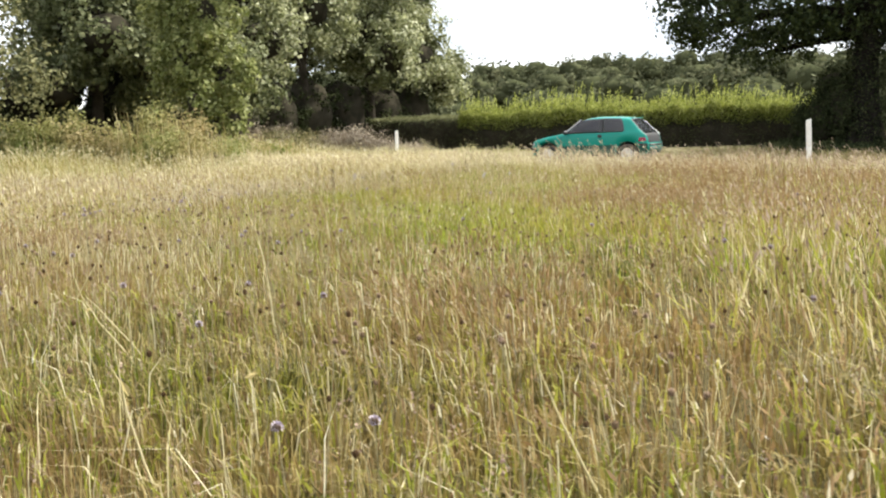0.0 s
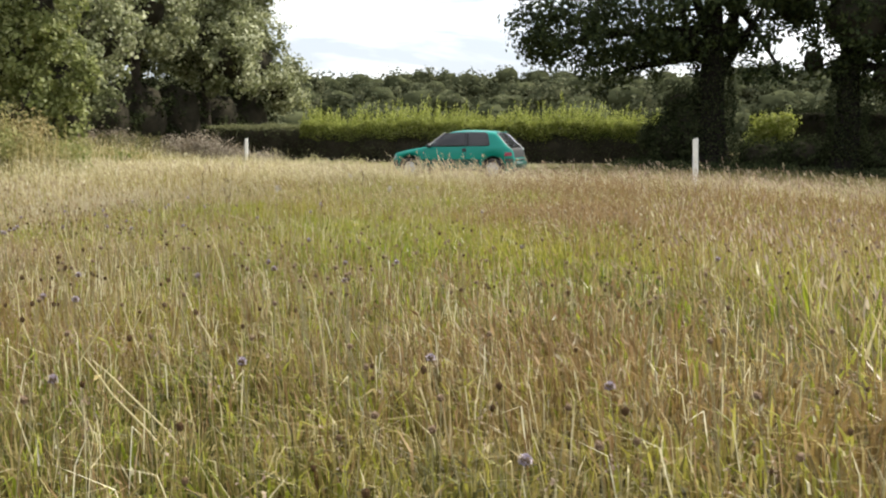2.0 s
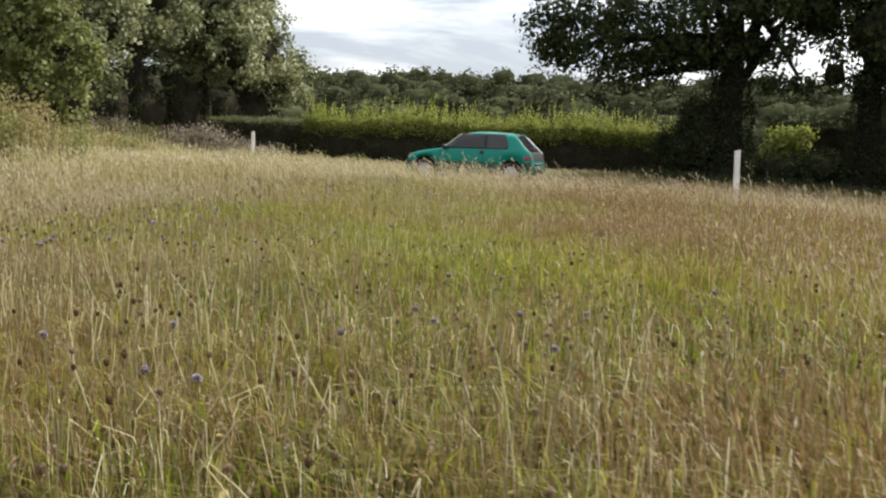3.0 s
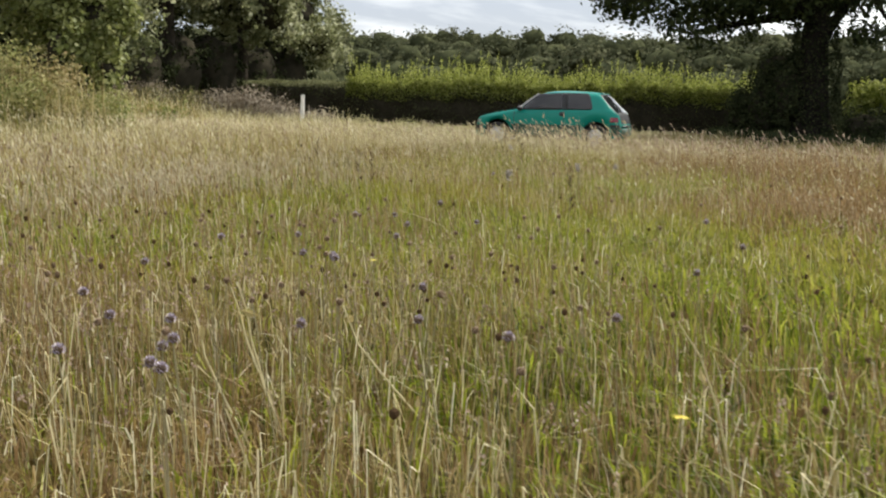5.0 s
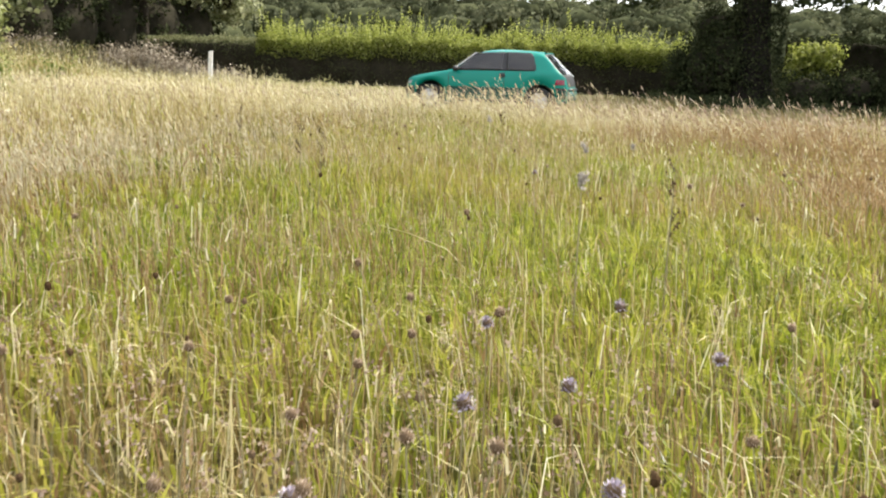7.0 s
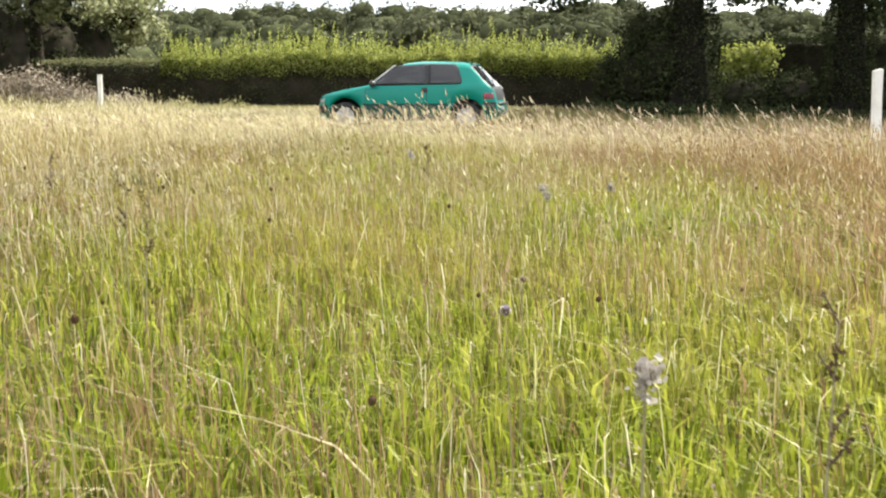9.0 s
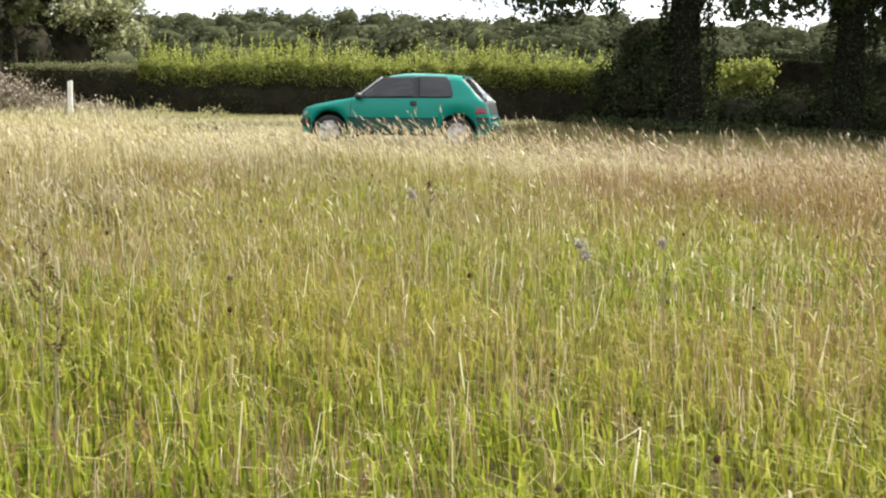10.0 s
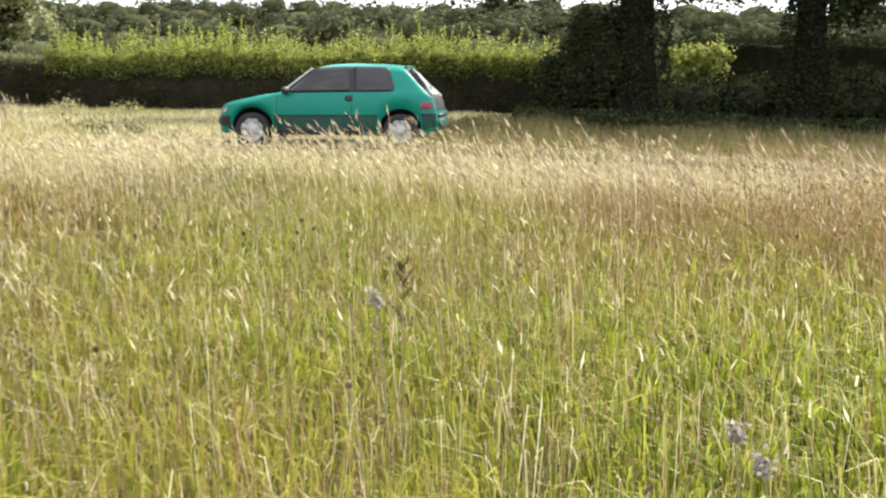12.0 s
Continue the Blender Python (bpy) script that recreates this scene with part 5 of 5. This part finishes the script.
tagged(new("mown_grass", mesh_of("mown_grass", v, f, [m_hay, m_pale], (rng.random(n) < worn).astype(int))), "short pale mown grass around the car", "grass", kind="stuff")
p = np.stack([rng.uniform(-14, 22, 18000), rng.normal(0, 0.34, 18000)], 1)
p[:, 1] += 0.62 - 0.085 * p[:, 0] + 0.15 * np.sin(p[:, 0] * 0.4)
n = len(p)
v, f = leaves(rng, np.concatenate([p, (rooted(p) + rng.uniform(0.01, 0.05, n))[:, None]], 1), 0.10, 0.85)
tagged(new("track_straw", mesh_of("track_straw", v, f, [m_hay, m_tan], (rng.random(n) < 0.5).astype(int))), "bleached trampled straw on a wheel track", "grass", kind="stuff")
# Rough grass, its darker mix also standing for the oaks' shade beside the car.
p = np.stack([rng.uniform(2.45, 22, 52000), rng.uniform(-1.6, 12, 52000)], 1)
p = p[(p[:, 0] > 3.1) | (p[:, 1] < -0.15) | (p[:, 1] > 1.8)]
n = len(p)
v, f, _, _ = blades(rng, p, rooted(p), rng.uniform(0.10, 0.42, n) * (0.5 + tussock(p, 1.5)), rng.uniform(0.012, 0.024, n), np.full(n, 0.5), segs=1)
tagged(new("rough_grass", mesh_of("rough_grass", v, f, [m_fading, m_olive, m_brown], rng.choice(3, n, p=(0.32, 0.50, 0.18)))), "rough green and brown grass before the oaks, tinted darker for shade", "grass", kind="stuff")


# tall straw grass that buries the foot of the scrub
p = np.stack([rng.uniform(-15, -2.6, 30000), rng.uniform(-11.5, 1.6, 30000)], 1)
rise = np.clip((-3.0 - p[:, 0]) / 6.0, 0, 1)
p = p[rng.random(len(p)) < 0.25 + 0.75 * rise]
rise = np.clip((-3.0 - p[:, 0]) / 6.0, 0, 1)
n = len(p)
hh = (0.42 + 0.55 * rise) * rng.uniform(0.7, 1.1, n) * (0.75 + 0.5 * tussock(p, 1.6))
v, f, tip, slope = blades(rng, p, rooted(p), hh, rng.uniform(0.012, 0.024, n), rng.uniform(0.3, 1.0, n), (-0.5, 0.0), segs=1)
tagged(new("tall_straw_grass", mesh_of("tall_straw_grass", v, f, [m_straw, m_hay, m_green], rng.choice(3, n, p=(0.52, 0.34, 0.14)))), "tall straw-coloured grass round the scrub", "grass", kind="stuff")
pick = rng.random(n) < 0.35
v, f = seed_heads(tip[pick], slope[pick], rng.uniform(0.06, 0.12, pick.sum()), rng.uniform(0.006, 0.012, pick.sum()), False)
tagged(new("straw_grass_heads", mesh_of("straw_grass_heads", v, f, [m_pale])), "bleached seed heads of tall straw grass", "grass", kind="stuff")

# near-black leaf cover added as a stand-in for the shade of the oaks
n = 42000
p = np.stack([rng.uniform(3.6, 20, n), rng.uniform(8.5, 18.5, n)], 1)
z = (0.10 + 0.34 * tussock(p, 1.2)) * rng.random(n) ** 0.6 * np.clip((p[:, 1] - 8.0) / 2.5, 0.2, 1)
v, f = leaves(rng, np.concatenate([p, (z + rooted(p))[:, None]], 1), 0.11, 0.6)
tagged(new("ground_shade_cover", mesh_of("ground_shade_cover", v, f, [m_ivy])), "near-black leaves added as shade on the ground under the oaks", "undergrowth", kind="stuff")

# ---- flowers ----
HEADS = []


def flower(kind, h, seed):
    r = np.random.default_rng(seed)
    root = new("scabious_flower" if kind == "lilac" else "scabious_seed_head")
    tagged(root, "lilac scabious flower on a thin stalk in the grass" if kind == "lilac" else "dark round scabious seed head on a dry stalk",
           "flower", "scabious in the meadow")
    bend = r.uniform(-0.09, 0.05)
    HEADS.append((bend, h + 0.005))
    pts = [(0, 0, 0), (bend * 0.3, 0.01, h * 0.5), (bend, 0.0, h)]
    v, f = join([tube(pts, [0.0017, 0.0014, 0.0011], 5)])
    part("stalk", mesh_of("stalk", v, f, [m_stalk]), root)
    ga_ = math.pi * (3 - math.sqrt(5))
    m = 46
    k = np.arange(m)
    z = 1 - 1.45 * (k + 0.5) / m
    q = np.sqrt(1 - z * z)
    d_ = np.stack([q * np.cos(k * ga_), q * np.sin(k * ga_), z], 1)
    rad = 0.0108 if kind == "lilac" else 0.0092
    c = np.array([bend, 0, h + rad * 0.4])
    bm = bmesh.new()
    bmesh.ops.create_icosphere(bm, subdivisions=2, radius=rad * 0.8, matrix=Matrix.Translation(c))
    part("seed_disc", bm_mesh("seed_disc", bm, m_bud, True), root)
    side = np.cross(d_, np.array([0.3, 0.2, 1.0]))
    side /= np.linalg.norm(side, axis=1)[:, None]
    ln_ = (0.0052 if kind == "lilac" else 0.0035) * r.uniform(0.7, 1.2, m)[:, None]
    b0, w = c + d_ * rad * 0.6, 0.0028 if kind == "lilac" else 0.0012
    e = c + d_ * (rad * 0.75 + ln_)
    v = np.stack([b0 - side * w * 0.4, b0 + side * w * 0.4, e + side * w, e - side * w], 1).reshape(-1, 3)
    part("floret_crown", mesh_of("floret_crown", v, np.arange(4 * m).reshape(m, 4), [m_lilac if kind == "lilac" else m_seed]), root)
    return root


protos = [flower("lilac", 0.64, 1), flower("lilac", 0.60, 2), flower("dark", 0.66, 3), flower("dark", 0.62, 4), flower("dark", 0.57, 5)]
LILAC_EARLY = [(11.61, -30.14), (11.46, -30.25), (10.55, -29.33), (9.71, -28.71), (9.42, -29.03), (10.58, -28.7), (7.91, -27.69), (8.77, -26.66), (8.74, -27.2), (8.9, -26.87), (9.09, -26.58), (9.28, -26.47), (9.32, -27.14), (8.11, -27.64), (8.7, -27.92), (8.56, -27.9), (8.3, -27.33)]
LILAC_LATE = [(6.04, -24.71), (6.8, -25.33), (6.72, -25.76), (6.76, -25.79), (6.65, -25.57), (6.67, -25.64), (6.52, -25.74), (6.41, -25.42), (6.54, -25.4), (6.19, -25.2), (7.46, -24.16), (7.53, -23.46), (7.0, -25.18), (7.22, -25.27), (6.86, -24.76), (7.38, -24.97), (5.93, -24.09), (6.12, -23.91), (6.42, -23.78), (6.46, -24.38), (6.43, -24.33), (6.33, -24.32), (6.32, -23.4), (5.73, -20.21)]
DARK_EARLY = [(11.17, -28.5), (11.35, -28.9), (10.15, -28.12), (11.18, -29.55), (9.87, -28.43), (10.2, -29.11), (12.14, -29.7), (11.64, -28.36), (11.68, -28.72), (11.74, -29.26), (11.27, -29.31), (11.48, -29.25), (10.98, -29.16), (8.47, -26.39), (9.01, -25.73), (9.28, -25.55), (9.58, -28.4), (9.08, -28.5), (9.22, -26.73), (10.26, -26.91), (10.01, -28.67)]
DARK_MIDDLE = [(6.63, -22.88), (7.5, -26.52), (7.74, -26.34), (7.98, -26.98), (8.12, -27.12), (8.12, -27.2), (8.91, -26.69), (9.18, -25.48), (9.3, -26.57), (9.28, -26.76), (9.25, -26.92), (9.23, -27.09), (8.94, -26.77), (8.8, -26.91), (9.17, -27.21), (8.97, -27.7)]
DARK_LATE = [(5.32, -23.87), (5.62, -23.68), (6.58, -25.12), (6.39, -24.89), (6.54, -24.89), (6.4, -24.31), (7.14, -25.23), (7.16, -24.07), (7.28, -24.87), (7.32, -25.55), (7.34, -25.34), (6.19, -24.41), (6.53, -23.95), (7.07, -24.24), (5.89, -24.74), (6.43, -25.49), (6.02, -23.65), (5.96, -23.22), (4.88, -22.24), (5.38, -23.53), (5.53, -23.51), (5.76, -23.39), (6.04, -23.18), (6.02, -23.39), (5.98, -24.04), (5.98, -23.92), (6.32, -24.18), (6.83, -24.05), (6.56, -23.56), (6.79, -23.57), (5.96, -22.9), (6.75, -24.19), (5.96, -24.3), (4.91, -14.87), (5.93, -15.28), (6.05, -14.09), (4.65, -16.38), (3.37, -14.45)]
spots = [(q, (0, 1)) for q in LILAC_EARLY + LILAC_LATE] + [(q, (2, 3)) for q in DARK_EARLY + DARK_MIDDLE + DARK_LATE]
for k, ob in enumerate(protos):
    ob.matrix_basis = pose(11.6 + 0.17 * k, -27.2 + 0.23 * (k % 3), 0, 0, 0, 40 * k)
for i, ((fx, fy), kinds) in enumerate(spots):
    k, turn = kinds[i % 2], radians(rng.uniform(-30, 30))
    copy_thing(protos[k], pose(fx - HEADS[k][0] * math.cos(turn), fy - HEADS[k][0] * math.sin(turn), 0.58 - HEADS[k][1], 0, 0, math.degrees(turn)))
for _ in range(150):
    t = rng.random() ** 1.25
    a = LINE[1] + (np.array((6.2, -24.6)) - LINE[1]) * t
    fx, fy = a + np.array([rng.normal(0.2, 1.3), abs(rng.normal(1.8, 1.7)) + 0.6])
    k = int(rng.choice([0, 1, 2, 3, 4], p=[0.035, 0.035, 0.33, 0.32, 0.28]))
    copy_thing(protos[k], pose(fx, fy, 0, rng.uniform(-8, 8), rng.uniform(-14, 5), rng.uniform(0, 360)))


# ---- taller stalks and small yellow flowers ----
def dock_stalk(x, y, h, seed, pale=False):
    r = np.random.default_rng(seed)
    root = tagged(new("thistle_stalk" if pale else "dock_stalk"), "pale downy thistle stalk gone to seed in the grass" if pale else "dark brown dock stalk hung with dry seeds",
                  "plant", "" if pale else "dock stalks in the meadow")
    root.location = (x, y, 0)
    lean = r.uniform(-0.05, 0.03)
    v, f = join([tube([(0, 0, 0), (lean * 0.4, 0, h * 0.55), (lean, 0.01, h)], [0.0038, 0.0030, 0.0018], 6)])
    part("stem", mesh_of("stem", v, f, [m_stalk], smooth=True), root)
    pts = []
    for k in range(7):
        t = r.uniform(0.94, 1.0) if pale else r.uniform(0.55, 1.0)
        a = r.uniform(0, 2 * math.pi)
        s0 = Vector((lean * t, 0, h * t))
        e = s0 + Vector((math.cos(a) * 0.035, math.sin(a) * 0.035, 0.05)) * (0.45 if pale else 1.0)
        v, f = join([tube([s0, e], [0.002, 0.001], 5)])
        part("side_twig", mesh_of("side_twig", v, f, [m_stalk if pale else m_dark_stalk]), root)
        pts.append(np.array(s0) + r.random((16, 1)) * np.array(e - s0) + r.normal(size=(16, 3)) * (0.007 if pale else 0.005))
    v, f = leaves(r, np.concatenate(pts), 0.014 if pale else 0.010)
    tagged(part("seed_head", mesh_of("seed_head", v, f, [m_down if pale else m_bud]), root), kind="stuff")


for i, (x, y, h) in enumerate([(3.79, -17.75, 0.62), (4.11, -18.29, 0.60), (3.05, -16.98, 0.62), (6.29, -20.50, 0.64), (4.56, -14.99, 0.62)]):
    dock_stalk(x, y, h, 200 + i)
for i, (x, y, h) in enumerate([(6.00, -20.85, 0.62), (5.44, -16.14, 0.44), (5.49, -16.26, 0.42), (5.78, -16.02, 0.44), (4.59, -15.44, 0.57)]):
    dock_stalk(x, y, h, 240 + i, True)


def hawkbit(seed):
    r = np.random.default_rng(seed)
    root = tagged(new("hawkbit_flower"), "small yellow hawkbit flower on a wiry stalk", "flower", "yellow flowers in the meadow")
    v, f = join([tube([(0, 0, 0), (0.01, 0, 0.3), (0.0, 0, 0.54)], [0.0018, 0.0015, 0.0012], 5)])
    part("stalk", mesh_of("stalk", v, f, [m_stalk]), root)
    a = np.linspace(0, 2 * math.pi, 17)[:-1]
    d_ = np.stack([np.cos(a), np.sin(a), np.full(16, 0.25)], 1)
    s_ = np.stack([-np.sin(a), np.cos(a), np.zeros(16)], 1)
    c = np.array([0, 0, 0.54])
    v = np.stack([c + d_ * 0.002, c + d_ * 0.009 + s_ * 0.0022, c + d_ * 0.014, c + d_ * 0.009 - s_ * 0.0022], 1).reshape(-1, 3)
    part("petal_ring", mesh_of("petal_ring", v, np.arange(64).reshape(16, 4), [m_yellow]), root)
    return root


bit = hawkbit(1)
bit.location = (6.47, -24.11, 0)
for x, y in [(6.91, -22.39), (8.1, -24.0), (7.6, -25.6)]:
    copy_thing(bit, pose(x, y, 0, 0, 0, 37 * x))

# small dark heads of knapweed and plantain dotted through the meadow
p, d = sow(9000, -3, 14, -30.5, -12, 4.0, 2.0)
keep = rng.random(len(p)) < 0.025 + 0.485 * np.clip((-21.5 - p[:, 1]) / 2, 0, 1) * tussock(p, 1.3)
p = p[keep]
n = len(p)
hh = rng.uniform(0.36, 0.56, n)
v, f, tip, slope = blades(rng, p, rooted(p), hh, np.full(n, 0.003), rng.uniform(0.05, 0.3, n), (-0.2, 0.0))
bm = bmesh.new()
bmesh.ops.create_icosphere(bm, subdivisions=1, radius=1.0)
knob = np.array([q.co[:] for q in bm.verts])
knob_f = np.array([[q.index for q in fc.verts] for fc in bm.faces])
bm.free()
size = rng.uniform(0.006, 0.0105, n)
hv = tip[:, None, :] + knob[None] * (size[:, None] * np.array([1.0, 1.0, 1.25]))[:, None, :]
hf = knob_f[None] + (np.arange(n) * len(knob))[:, None, None]
tagged(new("knapweed_stems", mesh_of("knapweed_stems", v, f, [m_stalk])), "wiry dry stems of knapweed and plantain", "grass", kind="stuff")
tagged(new("knapweed_heads", mesh_of("knapweed_heads", hv.reshape(-1, 3), hf.reshape(-1, 3), [m_bud])), "small dark knapweed and plantain heads dotting the grass", "grass", kind="stuff")


# ---- dead stalks that lean or lie over in the grass ----
def dead_stalk(x, y, lean, h, bulge, seed):
    """A bleached dead stalk: its tip stands `lean` to the east of its root, its middle `bulge` off the straight line."""
    r = np.random.default_rng(seed)
    z = float(ground_z(np.array(x), np.array(y)))
    root = tagged(new("dead_stalk"), "bleached dead flower stalk leaning over in the grass", "plant", "dead stalks in the meadow")
    root.location = (x, y, z)
    knee = Vector((lean * 0.6 + bulge, r.uniform(-0.03, 0.03), h * 0.68))
    tip = Vector((lean, r.uniform(-0.05, 0.05), h))
    path = [Vector((0, 0, -0.01)), knee * 0.5 + Vector((bulge * 0.4, 0, 0.02)), knee, knee.lerp(tip, 0.55) + Vector((r.uniform(-0.01, 0.01), 0, 0.008)), tip]
    v, f = join([tube(path, [0.0034, 0.0032, 0.0028, 0.0022, 0.0012], 6)])
    part("stem", mesh_of("stem", v, f, [m_pale], smooth=True), root)
    for k, t in enumerate((0.35, 0.7)):
        c = knee * t if k == 0 else knee.lerp(tip, 0.4)
        v, f = leaves(r, np.array([c + Vector((r.uniform(-0.012, 0.012), 0, r.uniform(-0.01, 0.02)))]), 0.05, slim=0.45)
        part("dry_leaf", mesh_of("dry_leaf", v, f, [m_straw]), root)


for i, (x, y, lean, h, bulge) in enumerate([
        (10.55, -29.48, -0.19, 0.5, -0.05), (11.79, -29.12, -0.25, 0.5, -0.04), (9.22, -27.05, -0.12, 0.58, 0.02), (8.80, -27.90, 0.03, 0.53, -0.11),
        (9.10, -27.90, -0.42, 0.37, -0.03), (9.14, -27.86, -0.45, 0.36, -0.02), (8.09, -26.36, 0.08, 0.5, 0.03), (8.54, -26.49, -0.32, 0.47, -0.05),
        (7.98, -26.68, 0.22, 0.4, 0.02), (7.66, -24.91, -0.15, 0.58, 0.03), (7.8, -26.86, -0.19, 0.45, -0.02), (8.15, -26.6, -0.15, 0.5, -0.03),
        (6.43, -24.54, -0.21, 0.5, -0.04), (6.39, -24.51, -0.17, 0.5, -0.03), (6.37, -24.62, -0.25, 0.45, -0.06), (6.76, -24.19, -0.38, 0.42, -0.08),
        (10.49, -28.96, -0.04, 0.42, -0.02), (5.36, -19.93, -0.36, 0.30, 0.16)]):
    dead_stalk(x, y, lean, h, bulge, 300 + i)
